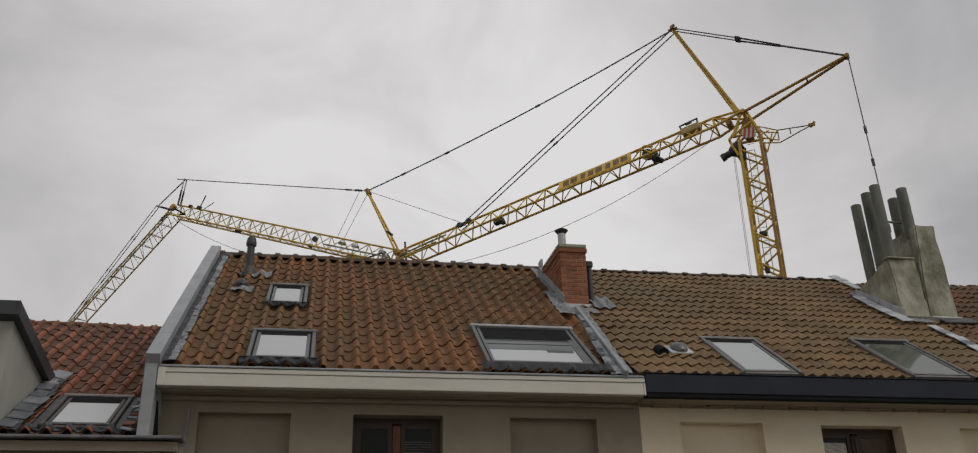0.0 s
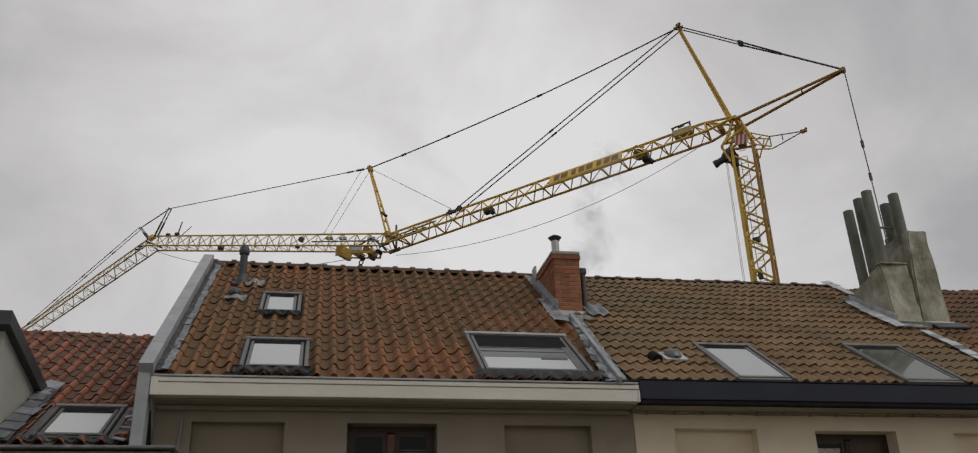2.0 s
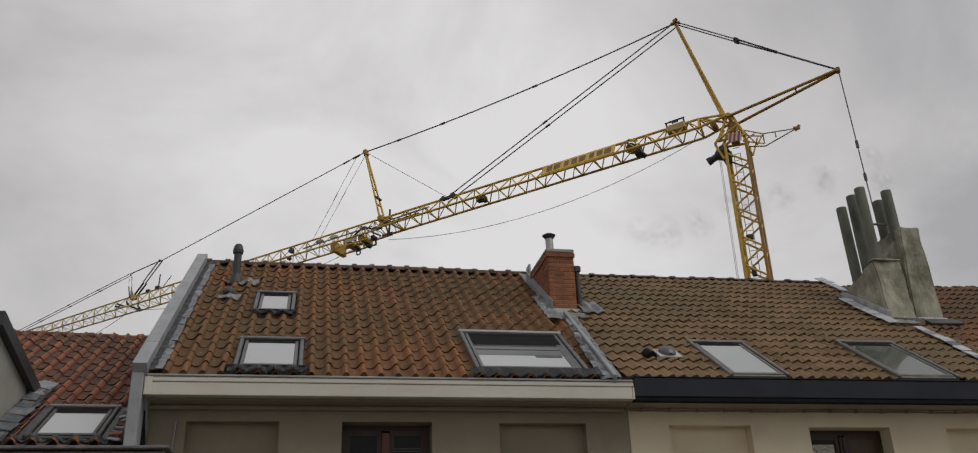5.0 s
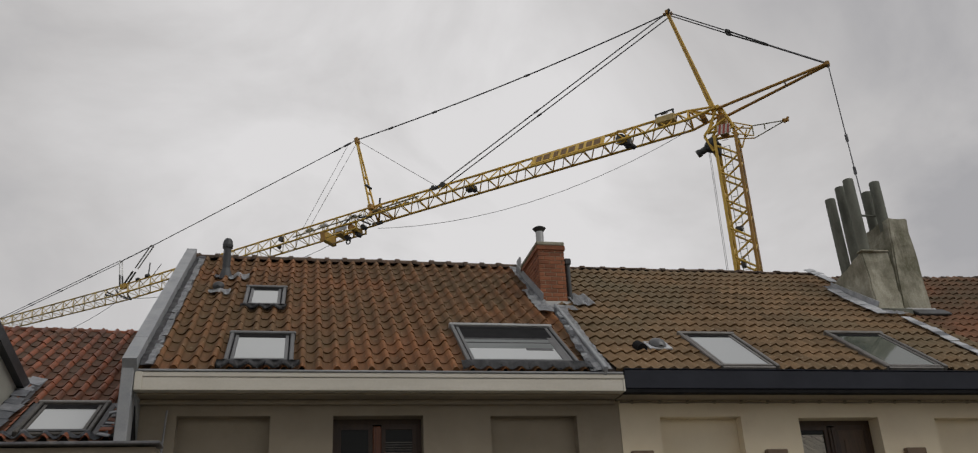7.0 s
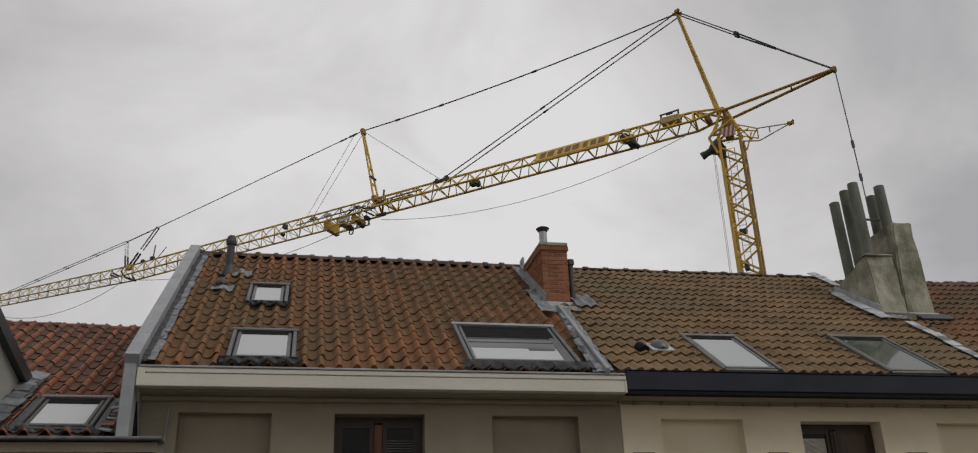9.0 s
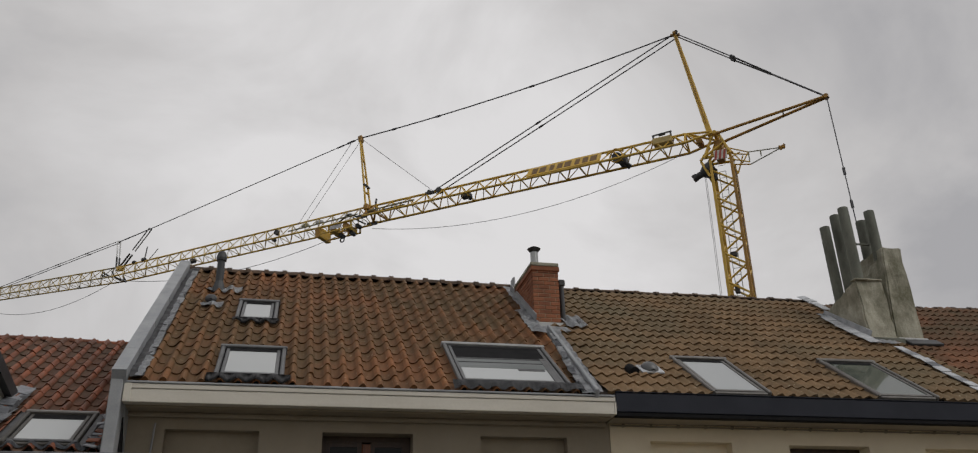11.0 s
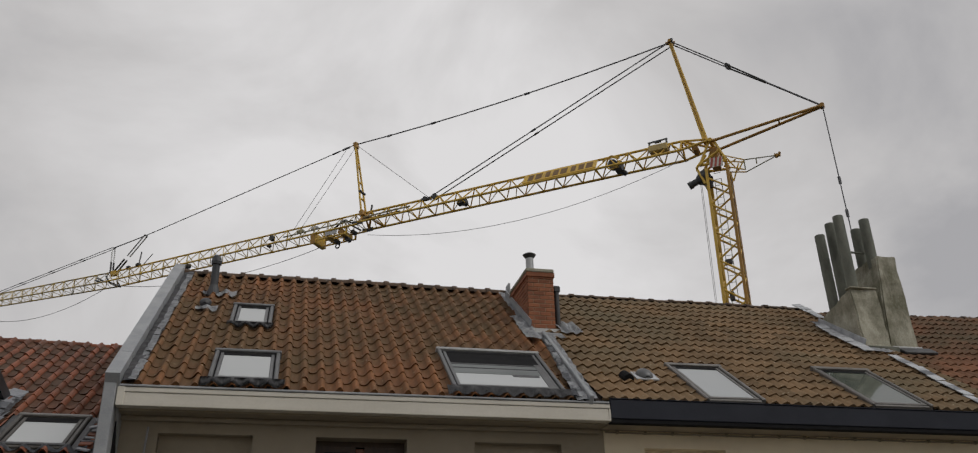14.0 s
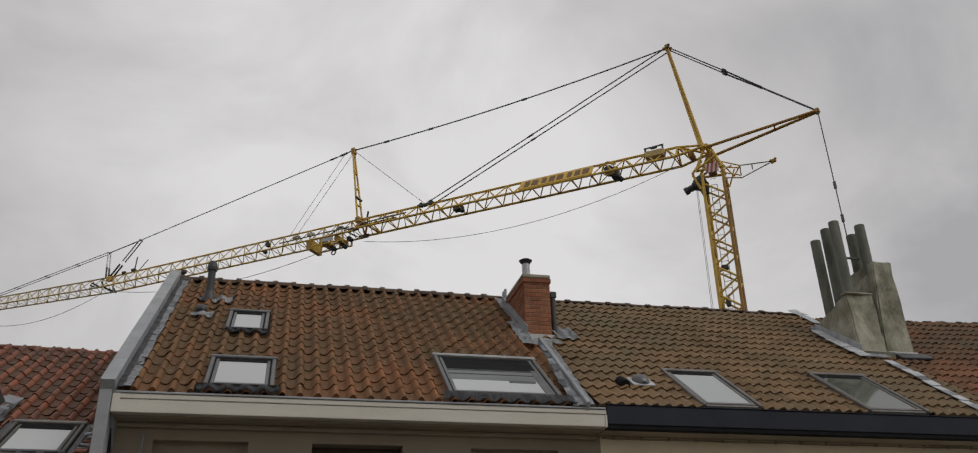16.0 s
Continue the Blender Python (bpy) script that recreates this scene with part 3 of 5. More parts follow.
def roof_window(slope, x0, x1, ya, yb, label, pane=SKY_PANE, frame_mat=FRAME, deep=False, shade=0.08, apron=True, wings=0.0, up=0.12, reach=0.215, spread=0.08):
    """A roof window that stands proud of the tiles: cladding on four sides, inner sash, glass, hood and apron."""
    v0, v1 = slope.v_of(x0, ya), slope.v_of(x0, yb)
    ob = thing("roof_window", slope.frame_at(x0, v0, 0.0), label, "roof window", "roof windows")
    w, h, t = x1 - x0, v1 - v0, 0.054
    part("side_cladding", boxes((0, t, 0, h, 0.0, up), bevel=0.012), frame_mat, ob)
    part("side_cladding", boxes((w - t, w, 0, h, 0.0, up), bevel=0.012), frame_mat, ob)
    part("top_hood", boxes((-0.015, w + 0.015, h - 0.06, h + 0.01, 0.0, up + 0.012), bevel=0.012), FRAME_LIGHT if deep else FRAME_BROWN if wings else frame_mat, ob)
    part("bottom_cladding", boxes((t, w - t, 0, t * 0.9, 0.0, up - 0.03), bevel=0.01), frame_mat, ob)
    part("seal", boxes((t, t + 0.018, t, h - 0.08, 0.02, up - 0.028), (w - t - 0.018, w - t, t, h - 0.08, 0.02, up - 0.028),
                       (t, w - t, h - 0.08 - shade, h - 0.08, 0.03, up - 0.022)), RUBBER, ob)
    s = t + 0.018
    part("sash", boxes((s, s + 0.045, t, h - 0.09, 0.03, up - 0.018), (w - s - 0.045, w - s, t, h - 0.09, 0.03, up - 0.018),
                       (s, w - s, t * 0.9, t * 0.9 + 0.05, 0.03, up - 0.017), bevel=0.006), frame_mat, ob)
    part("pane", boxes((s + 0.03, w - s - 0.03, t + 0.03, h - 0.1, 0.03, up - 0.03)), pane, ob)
    if deep:
        # black and dim bands: shaded interior and dull glass, painted as colour
        for a, b, d, mat, note in ((0.07, 0.60, 0.024, RUBBER, "black band painted for the shaded interior"), (0.60, 0.63, 0.02, APRON, "thin dark rail"), (0.635, 0.76, 0.026, DIM_BAND, "dim band painted for shaded glass"), (0.765, 0.785, 0.02, APRON, "thin dark rail"),
                                   (0.79, 1.0, 0.026, DIM_BAND, "dim band painted for shaded glass")):
            part("header_band", boxes((s + 0.01, w - s - 0.01, h - b, h - a, 0.03, up - d), bevel=0.003), mat, ob, note)
        part("sash_rail", boxes((w * 0.60, w - s - 0.16, h - 1.08, h - 1.0, 0.03, up - 0.024), bevel=0.005), APRON, ob)
        part("inner_cladding", boxes((w - s - 0.13, w - s - 0.03, t, h - 0.55, 0.03, up - 0.02), bevel=0.008), FRAME, ob)
        part("side_flange", boxes((w - 0.012, w + 0.05, 0.02, h - 0.02, 0.0, up - 0.05), bevel=0.008), FRAME, ob)
    if wings:
        for a, b in ((-wings, -0.004), (w + 0.004, w + wings)):
            part("side_flashing", boxes((a, b, -0.04, h + 0.03, 0.0, 0.07), bevel=0.012), APRON, ob)
        part("sill_bar", boxes((t, w - t, t * 0.9, t * 0.9 + 0.06, 0.03, up - 0.012), bevel=0.008), APRON, ob)
    if not apron:
        return ob, (x0 - wings + 0.01, x1 + wings - 0.01, v0, v1, 0)
    # lead apron that follows the waves of the tiles below
    bm = bmesh.new()
    k, g = 40, []
    for j, (v, lift) in enumerate(((-min(reach, v0 - 0.01), 0.096), (-0.42 * min(reach, v0 - 0.01), 0.116), (0.0, 0.118))):
        for i in range(k + 1):
            x = -spread + (w + 2 * spread) * i / k
            wave = 0.028 * math.cos(2 * math.pi * (x + x0 + 1.69) / 0.213) * (1 if j < 2 else 0)
            g.append(bm.verts.new((x, v + (0.01 * math.sin(x * 23) if j == 0 else 0), lift + wave)))
    for j in range(2):
        for i in range(k):
            a = j * (k + 1) + i
            bm.faces.new((g[a], g[a + 1], g[a + k + 2], g[a + k + 1]))
    bmesh.ops.solidify(bm, geom=bm.faces, thickness=0.008)
    part("apron", bm, APRON, ob, "dark lead apron", smooth=True)
    return ob, (x0 + 0.01, x1 - 0.01, v0, v1, 0)


SLOPE_MID = Slope((-1.88, 11.0, 8.355), (4.0, 11.0, 8.355), (-1.88, 15.65, 11.585), (4.0, 15.65, 11.585))
SLOPE_EAST = Slope((4.0, 11.0, 8.41), (10.4, 11.0, 8.45), (4.0, 15.70, 11.60), (10.4, 16.05, 11.87))
SLOPE_WEST = Slope((-8.0, 11.15, 7.60), (-2.0, 11.15, 7.56), (-8.0, 15.8, 10.36), (-2.0, 15.7, 10.20))
SLOPE_FAR = Slope((10.4, 11.0, 8.40), (17.0, 11.0, 8.45), (10.4, 15.65, 11.55), (17.0, 15.65, 11.78))


def house_mid():
    h = thing("house", pose(0, 0, 0), "terraced house with taupe front, off-white cornice and old clay pantiles", "house", "terraced houses")
    facade(h, TAUPE, -1.98, 4.23, 11.45, 8.12, [(-1.44, -0.33, 7.94, True), (0.44, 1.58, 7.94, False), (2.46, 3.63, 7.93, True)], None)
    house_window(h, 0.44, 1.58, 11.45, 7.94, DARKWOOD, WOOD)
    # cornice: an upper and a lower board, end returns and soffit mouldings
    part("gutter_lip", boxes((-1.87, 4.16, 10.95, 11.02, 8.374, 8.40), bevel=0.006), ZINC, h, "thin zinc gutter edge")
    part("cornice_upper", boxes((-1.88, 4.17, 10.962, 11.1, 8.31, 8.37), bevel=0.008), WHITE, h)
    part("cornice_lower", boxes((-1.86, 4.15, 10.972, 11.12, 8.15, 8.307), bevel=0.006), WHITE, h)
    part("cornice_end", boxes((4.152, 4.176, 10.968, 11.42, 8.15, 8.306)), WHITE, h)
    part("cornice_end", boxes((-1.892, -1.805, 10.955, 11.1, 8.148, 8.372), bevel=0.006), WHITE, h)
    part("gutter", boxes((-1.86, 4.15, 11.122, 11.48, 8.18, 8.33)), ZINC, h)
    part("soffit", boxes((-1.9, 4.15, 11.122, 11.448, 8.128, 8.178)), TAUPE, h)
    part("soffit_moulding", boxes((-1.9, 4.16, 11.36, 11.446, 8.07, 8.126), bevel=0.01), TAUPE, h)
    part("gutter_outlet", tubes([((-1.55, 11.40, 8.0), (-1.57, 11.41, 7.6)), ((-1.57, 11.41, 7.6), (-1.6, 11.41, 6.0))], 0.013), ROPE, h)
    r = roof_of(h, SLOPE_MID, -1.88, 4.0)
    back_roof(h, SLOPE_MID, -1.88, 4.0)
    holes = []
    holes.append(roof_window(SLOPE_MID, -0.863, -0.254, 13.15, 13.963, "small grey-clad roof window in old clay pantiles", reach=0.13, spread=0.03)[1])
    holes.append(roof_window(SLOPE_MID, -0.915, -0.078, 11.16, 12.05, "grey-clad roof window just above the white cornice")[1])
    holes.append(roof_window(SLOPE_MID, 2.12, 3.64, 11.2, 12.48, "wide grey roof window with painted shade across its upper glass, just above the cornice", deep=True)[1])
    holes += [(3.75, 4.4, -1, 2.7, 0.05), (3.85, 4.4, 2.7, 9, 0)]
    ridge(h, SLOPE_MID, -1.85, 3.95, 0.33, TILE_DARK, 0.105, lift=0.02)
    # zinc-clad parapet on the west gable, and its lead soaker
    bm = bmesh.new()
    p = [SLOPE_MID.at(-2.035, v, w) for v, w in ((-0.03, -1.0), (-0.03, 0.2), (SLOPE_MID.length - 0.02, 0.215), (SLOPE_MID.length - 0.02, -0.6))]
    prism(bm, p, (0.165, 0, 0))
    part("parapet", bm, ZINC, h, "zinc-clad gable parapet")
    for v in (0.75, 1.95, 3.2, 4.45):
        m = SLOPE_MID.frame_at(-2.035, v, 0.188)
        part("parapet_seam", boxes((-0.004, 0.169, 0, 0.012, -0.2, 0.016), m=m), ZINC, h)
    # solid black strip that draws the shade in the gap between the walls
    part("gap_shade_strip", boxes((-1.899, -1.885, 11.2, 11.5, 6.9, 8.02)), RUBBER, h)
    part("parapet_foot", boxes((-2.04, -1.9, 10.93, 11.5, 6.9, 8.56), bevel=0.01), ZINC, h, "zinc sheet around the wall end")
    crinkled("soaker", SLOPE_MID, -1.862, -1.70, 0.02, SLOPE_MID.length - 0.02, 0.1, h, amount=0.02, seed=4, step=0.05, label="dressed lead soaker", material=LEAD_DARK)
    for i in range(15):
        crinkled("lead_step", SLOPE_MID, -1.785, -1.70 + 0.015 * math.sin(i * 2.3), 0.0 + 0.353 * i, 0.37 + 0.353 * i, 0.118 - 0.004 * (i % 3), h, material=LEAD, amount=0.03, step=0.04, seed=70 + i)
    # lead valley and raised zinc capping towards the next house
    crinkled("valley_lead", SLOPE_MID, 3.71, 3.92, -0.02, 2.85, 0.085, h, amount=0.025, seed=9, step=0.05, label="creased lead sheet", lean=(0.22, 0.10))
    for i in range(9):
        x = 3.70 + 0.03 * i
        crinkled("lead_step", SLOPE_MID, x - 0.02, x + 0.07, 0.0 + 0.31 * i, 0.29 + 0.31 * i, 0.118, h, material=LEAD if i % 2 else LEAD_MID, amount=0.035, step=0.04, seed=90 + i, lean=(0.03, 0.03))
    bm = bmesh.new()
    q = [SLOPE_MID.at(3.885, -0.03, 0), SLOPE_MID.at(3.945, -0.03, 0), SLOPE_MID.at(4.045, 2.88, 0), SLOPE_MID.at(3.985, 2.88, 0)]
    prism(bm, q, (SLOPE_MID.at(0, 0, 0.145) - SLOPE_MID.at(0, 0, 0)))
    bmesh.ops.bevel(bm, geom=bm.edges[:], offset=0.012, segments=1, affect="EDGES")
    part("zinc_capping", bm, ZINC, h, "raised zinc capping")
    crinkled("valley_lead", SLOPE_MID, 3.93, 4.01, 0.0, 2.85, 0.095, h, amount=0.03, seed=2, step=0.04, label="creased lead sheet", lean=(0.1, 0.16))
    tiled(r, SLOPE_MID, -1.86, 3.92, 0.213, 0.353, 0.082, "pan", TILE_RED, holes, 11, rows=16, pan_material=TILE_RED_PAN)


def house_east():
    h = thing("house", pose(0, 0, 0), "terraced house with cream front, dark navy fascia and brown concrete tiles", "house", "terraced houses")
    facade(h, CREAM, 4.235, 10.4, 11.45, 8.14, [(4.8, 5.99, 7.91, True), (6.86, 8.11, 7.89, False), (9.02, 10.2, 7.88, True)], None)
    house_window(h, 6.86, 8.11, 11.45, 7.89, DARKWOOD, panel=True)
    part("fascia", boxes((4.18, 10.4, 10.972, 11.1, 8.185, 8.44), bevel=0.01), NAVY, h, "dark navy painted fascia board")
    # lower lip of the fascia, coloured black for the shadow on it
    part("shadow_lip", boxes((4.18, 10.4, 10.985, 11.1, 8.13, 8.182), bevel=0.006), RUBBER, h, "black strip for the shadowed lower lip of the fascia")
    part("gutter", boxes((4.18, 10.4, 10.962, 11.14, 8.442, 8.456), bevel=0.006), NAVY, h)
    part("soffit", boxes((4.18, 10.4, 11.102, 11.448, 8.13, 8.17)), TAUPE, h)
    for i in range(9):
        part("wall_cable", tubes([((4.25 + 0.68 * i, 11.43, 8.105 - 0.006 * (i % 2)), (4.93 + 0.68 * i, 11.43, 8.105 - 0.006 * ((i + 1) % 2)))], 0.013), TAUPE, h, "painted cable along the wall")
    for a, b in ((4.33, 4.63), (6.26, 6.57), (8.4, 8.71)):
        part("wall_bracket", boxes((a, b, 11.36, 11.449, 7.33, 7.45), bevel=0.01), BROWNWALL, h, "small brown wall bracket")
    for i in range(15):
        part("cable_clip", boxes((4.41 + 0.40 * i, 4.435 + 0.40 * i, 11.405, 11.449, 8.085, 8.126)), TAUPE, h)
    # added off-white panel in place of the sky reflected by the left sash
    part("sky_reflection_panel", boxes((6.98, 7.36, 11.715, 11.724, 6.3, 7.70), bevel=0.003), SIGNWHITE, h, "pale panel painted as sky reflection in the left pane")
    r = roof_of(h, SLOPE_EAST, 4.0, 10.4)
    back_roof(h, SLOPE_EAST, 4.0, 10.4)
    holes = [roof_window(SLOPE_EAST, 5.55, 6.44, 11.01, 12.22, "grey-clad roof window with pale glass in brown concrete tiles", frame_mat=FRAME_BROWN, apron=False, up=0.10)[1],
             roof_window(SLOPE_EAST, 8.07, 9.06, 11.0, 12.32, "grey-clad roof window with greenish reflection coloured into dark glass in brown tiles", pane=DIM_PANE, frame_mat=FRAME_BROWN, apron=False, up=0.10)[1]]
    ridge(h, SLOPE_EAST, 4.1, 10.4, 0.42, TILE_DARK, 0.11, flat=True)
    # stepped lead flashing along the far party wall
    rnd = random.Random(3)
    for i in range(11):
        v = 0.1 + 0.215 * i
        m = SLOPE_EAST.frame_at(9.95 + 0.055 * v + rnd.uniform(-0.015, 0.015), v, 0.085) @ pose(0, 0, 0, rnd.uniform(-4, 2), rnd.uniform(-8, 3), rnd.uniform(-8, 4))
        part("lead_step", boxes((0.0, rnd.uniform(0.15, 0.19), 0, 0.23, 0, 0.014), bevel=0.004, m=m), LEAD if i % 3 else LEAD_MID, h)
    for i in range(5):
        m = SLOPE_EAST.frame_at(10.26 + rnd.uniform(-0.02, 0.02), 4.95 + 0.2 * i, 0.085) @ pose(0, 0, 0, rnd.uniform(-4, 2), rnd.uniform(-8, 3), rnd.uniform(-8, 4))
        part("lead_step", boxes((0.0, rnd.uniform(0.16, 0.22), 0, 0.2, 0, 0.014), bevel=0.004, m=m), LEAD, h)
    tiled(r, SLOPE_EAST, 4.08, 10.35, 0.338, 0.335, 0.042, "wave", TILE_BROWN, holes, 23, rows=17)


def house_far():
    h = thing("house", pose(0, 0, 0), "end terraced house with reddish brown tiled roof beyond the concrete chimney", "house", "terraced houses")
    facade(h, CREAM, 10.405, 17.0, 11.45, 8.14, [], None)
    part("fascia", boxes((10.402, 17.0, 11.0, 11.1, 8.1, 8.44), bevel=0.01), NAVY, h)
    r = roof_of(h, SLOPE_FAR, 10.4, 17.0)
    back_roof(h, SLOPE_FAR, 10.4, 17.0)
    ridge(h, SLOPE_FAR, 10.45, 17.0, 0.4, TILE_DARK, 0.085)
    tiled(r, SLOPE_FAR, 10.3, 16.9, 0.338, 0.335, 0.042, "wave", TILE_RUST, [], 37, rows=17)


def house_west():
    h = thing("house", pose(0, 0, 0), "lower terraced house with orange pantiles and a boxy dormer", "house", "terraced houses")
    facade(h, BROWNWALL, -8.0, -1.985, 11.25, 7.5, [], None)
    part("gutter", boxes((-8.0, -1.5, 10.72, 11.06, 7.485, 7.52), bevel=0.008), LEAD_DARK, h)
    part("gutter_board", boxes((-8.0, -1.56, 10.82, 11.24, 7.36, 7.468)), TAUPE, h)
    part("gutter_bracket", boxes((-1.72, -1.6, 10.85, 11.2, 7.28, 7.36)), PLASTIC, h)
    r = roof_of(h, SLOPE_WEST, -8.0, -2.0)
    back_roof(h, SLOPE_WEST, -8.0, -2.0)
    ridge(h, SLOPE_WEST, -8.0, -2.1, 0.405, TILE_ORANGE, 0.075)
    holes = [roof_window(SLOPE_WEST, -3.2, -2.36, 11.29, 12.25, "brown-framed roof window with pale glass in orange pantiles", frame_mat=FRAME_UMBER, shade=0.15, wings=0.09, apron=False, up=0.10)[1]]
    holes.append((-8.0, -3.6, -0.1, 2.2, 0))
    # dormer: boarded cheek under a dark roof edge that rises to the street
    d = part("dormer", prism(bmesh.new(), [(-3.62, 11.1, 7.66), (-3.62, 13.2, 8.84), (-3.62, 12.72, 8.68), (-3.62, 11.1, 9.05)], (-2.6, 0, 0)), GREYWALL, h, "boxy dormer with grey-green cheek")
    part("dormer_roof", prism(bmesh.new(), [(-3.53, 10.93, 9.12), (-3.53, 12.95, 8.66), (-3.53, 12.85, 8.50), (-3.53, 10.93, 8.95)], (-2.8, 0, 0)), PLASTIC, d, "dark roof edge")
    crinkled("soaker", SLOPE_WEST, -3.6, -3.38, 0.0, 2.3, 0.085, h, amount=0.02, seed=21, label="dressed lead soaker", material=LEAD_DARK)
    rnd = random.Random(12)
    for i in range(8):
        m = SLOPE_WEST.frame_at(-3.6, 0.02 + 0.28 * i, 0.115) @ pose(0, 0, 0, rnd.uniform(-3.5, -1), rnd.uniform(2, 12), rnd.uniform(-6, 6))
        part("lead_step", boxes((0.0, rnd.uniform(0.18, 0.24), 0, 0.31, 0, 0.014), bevel=0.005, m=m), LEAD_MID, h)
    crinkled("soaker", SLOPE_WEST, -2.25, -2.04, 0.0, 1.4, 0.075, h, amount=0.03, seed=29, label="torn dark flashing sheet", material=PLASTIC)
    for i in range(11):
        m = SLOPE_WEST.frame_at(-2.28 + rnd.uniform(0, 0.1), 0.02 + 0.12 * i, 0.10) @ pose(0, 0, 0, rnd.uniform(-12, 4), rnd.uniform(-14, 14), rnd.uniform(-30, 30))
        part("broken_piece", boxes((0.0, rnd.uniform(0.1, 0.17), 0, rnd.uniform(0.07, 0.13), 0, 0.02), bevel=0.005, m=m), (LEAD_MID, TILE_ORANGE, LEAD_DARK)[i % 3], h)
    lead_patch(SLOPE_WEST, -3.4, -2.15, 0.05, 0.15, h, -6.4 + 0.82 * 0.225, 0.225, 0.036, 0.075, LEAD_MID, 8, "grey lead beaten over the eave tiles")
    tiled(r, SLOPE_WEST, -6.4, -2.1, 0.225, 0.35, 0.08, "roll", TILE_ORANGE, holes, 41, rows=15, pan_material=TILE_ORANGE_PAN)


# ---- chimneys and vents ----
def brick_chimney():
    c = thing("brick_chimney", pose(3.875, 13.62, 9.99), "orange brick chimney with grey cap and small steel flue", "chimney")
    w, dp, top = 0.455, 1.15, 1.245
    part("core", boxes((0.008, w - 0.008, 0.008, dp, -0.4, top)), MORTAR, c)
    rnd = random.Random(8)
    course, lb, jt = 0.0725, 0.2, 0.011
    me = {}

    def brick(x0, x1, y0, y1, z):
        key = (round(x1 - x0, 3), round(y1 - y0, 3))
        if key not in me:
            me[key] = finish("brick", boxes((0, x1 - x0, 0, y1 - y0, 0, course - jt), bevel=0.004), BRICK)
        ob = new("brick", me[key])
        ob.parent = c
        ob.matrix_basis = pose(x0 + rnd.uniform(-0.002, 0.002), y0 + rnd.uniform(-0.003, 0.003), z, 0, 0, rnd.uniform(-0.5, 0.5))

    k, z = 0, 0.0
    while z < top - 0.05:
        start = 0.0 if k % 2 else 0.1
        ends = [0.0] + [q for q in (start + lb * i for i in range(1 if start == 0 else 0, 4)) if 0.03 < q < w - 0.03] + [w]
        for a, b in zip(ends, ends[1:]):
            brick(a, b - jt * (b < w), 0.0, 0.095, z)
        y = 0.1 if k % 2 else 0.2
        y0 = 0.106
        while y0 < dp - 0.03:
            y1 = min(dp, y0 + (lb if (k % 2 == 0 or y0 > 0.11) else 0.1))
            for x in (0.0, w - 0.095):
                brick(x, x + 0.095, y0, y1 - jt, z)
            y0 = y1
        z += course
        k += 1
    part("cornice", boxes((-0.02, w + 0.02, -0.02, dp + 0.02, top - 0.05, top + 0.03), bevel=0.006), BRICK, c)
    part("cap", boxes((-0.03, w + 0.01, -0.03, dp, top + 0.032, top + 0.095), bevel=0.012), CONCRETE, c, "grey mortar cap")
    flue = bmesh.new()
    tube(flue, (0.12, 0.25, top + 0.1), (0.12, 0.25, top + 0.38), 0.068, 16)
    tube(flue, (0.12, 0.25, top + 0.09), (0.12, 0.25, top + 0.17), 0.078, 16)
    f = part("flue", flue, STEEL, c, "short steel flue", smooth=False)
    cowl = bmesh.new()
    tube(cowl, (0.12, 0.25, top + 0.445), (0.12, 0.25, top + 0.475), 0.118, 20, 0.07)
    tube(cowl, (0.12, 0.25, top + 0.37), (0.12, 0.25, top + 0.446), 0.06, 20, 0.118)
    part("cowl", cowl, PLASTIC, f, "dark disc cowl")
    part("front_apron", boxes((-0.01, w + 0.05, -0.05, -0.006, 0.18, 0.265), bevel=0.006), PALE_ZINC, c, "pale zinc apron")
    part("side_duct", tubes([((w + 0.09, 0.14, 0.2), (w + 0.09, 0.16, 1.0))], 0.045, 12), PLASTIC, c)
    part("duct_hood", boxes((w + 0.03, w + 0.15, 0.1, 0.24, 0.98, 1.1), bevel=0.02), PLASTIC, c)
    crinkled_at = thing("chimney_flashing", pose(0, 0, 0), "creased lead flashing round the brick chimney foot", "flashing")
    crinkled("lead_sheet", SLOPE_MID, 3.65, 3.89, 2.5, 3.75, 0.125, crinkled_at, amount=0.045, seed=31, step=0.05)
    crinkled("lead_sheet", SLOPE_MID, 3.78, 3.89, 3.74, 5.4, 0.125, crinkled_at, amount=0.035, seed=32, step=0.05)
    part("side_upstand", prism(bmesh.new(), [SLOPE_MID.at(3.855, v, q) for v, q in ((3.12, 0.08), (5.1, 0.08), (5.1, 0.24), (3.12, 0.24))], (0.014, 0, 0)), ZINC, crinkled_at)
    lead_patch(SLOPE_EAST, 4.36, 4.74, 2.98, 3.62, crinkled_at, 4.08 + 0.37 * 0.338, 0.169, 0.022, 0.085, LEAD, 33)
    part("upstand", boxes((3.99, 4.03, 15.36, 15.58, 11.4, 11.74), bevel=0.01), ZINC, crinkled_at)
    crinkled("front_lead", SLOPE_MID, 3.83, 4.36, 2.72, 2.99, 0.085, crinkled_at, amount=0.03, seed=35, step=0.05)


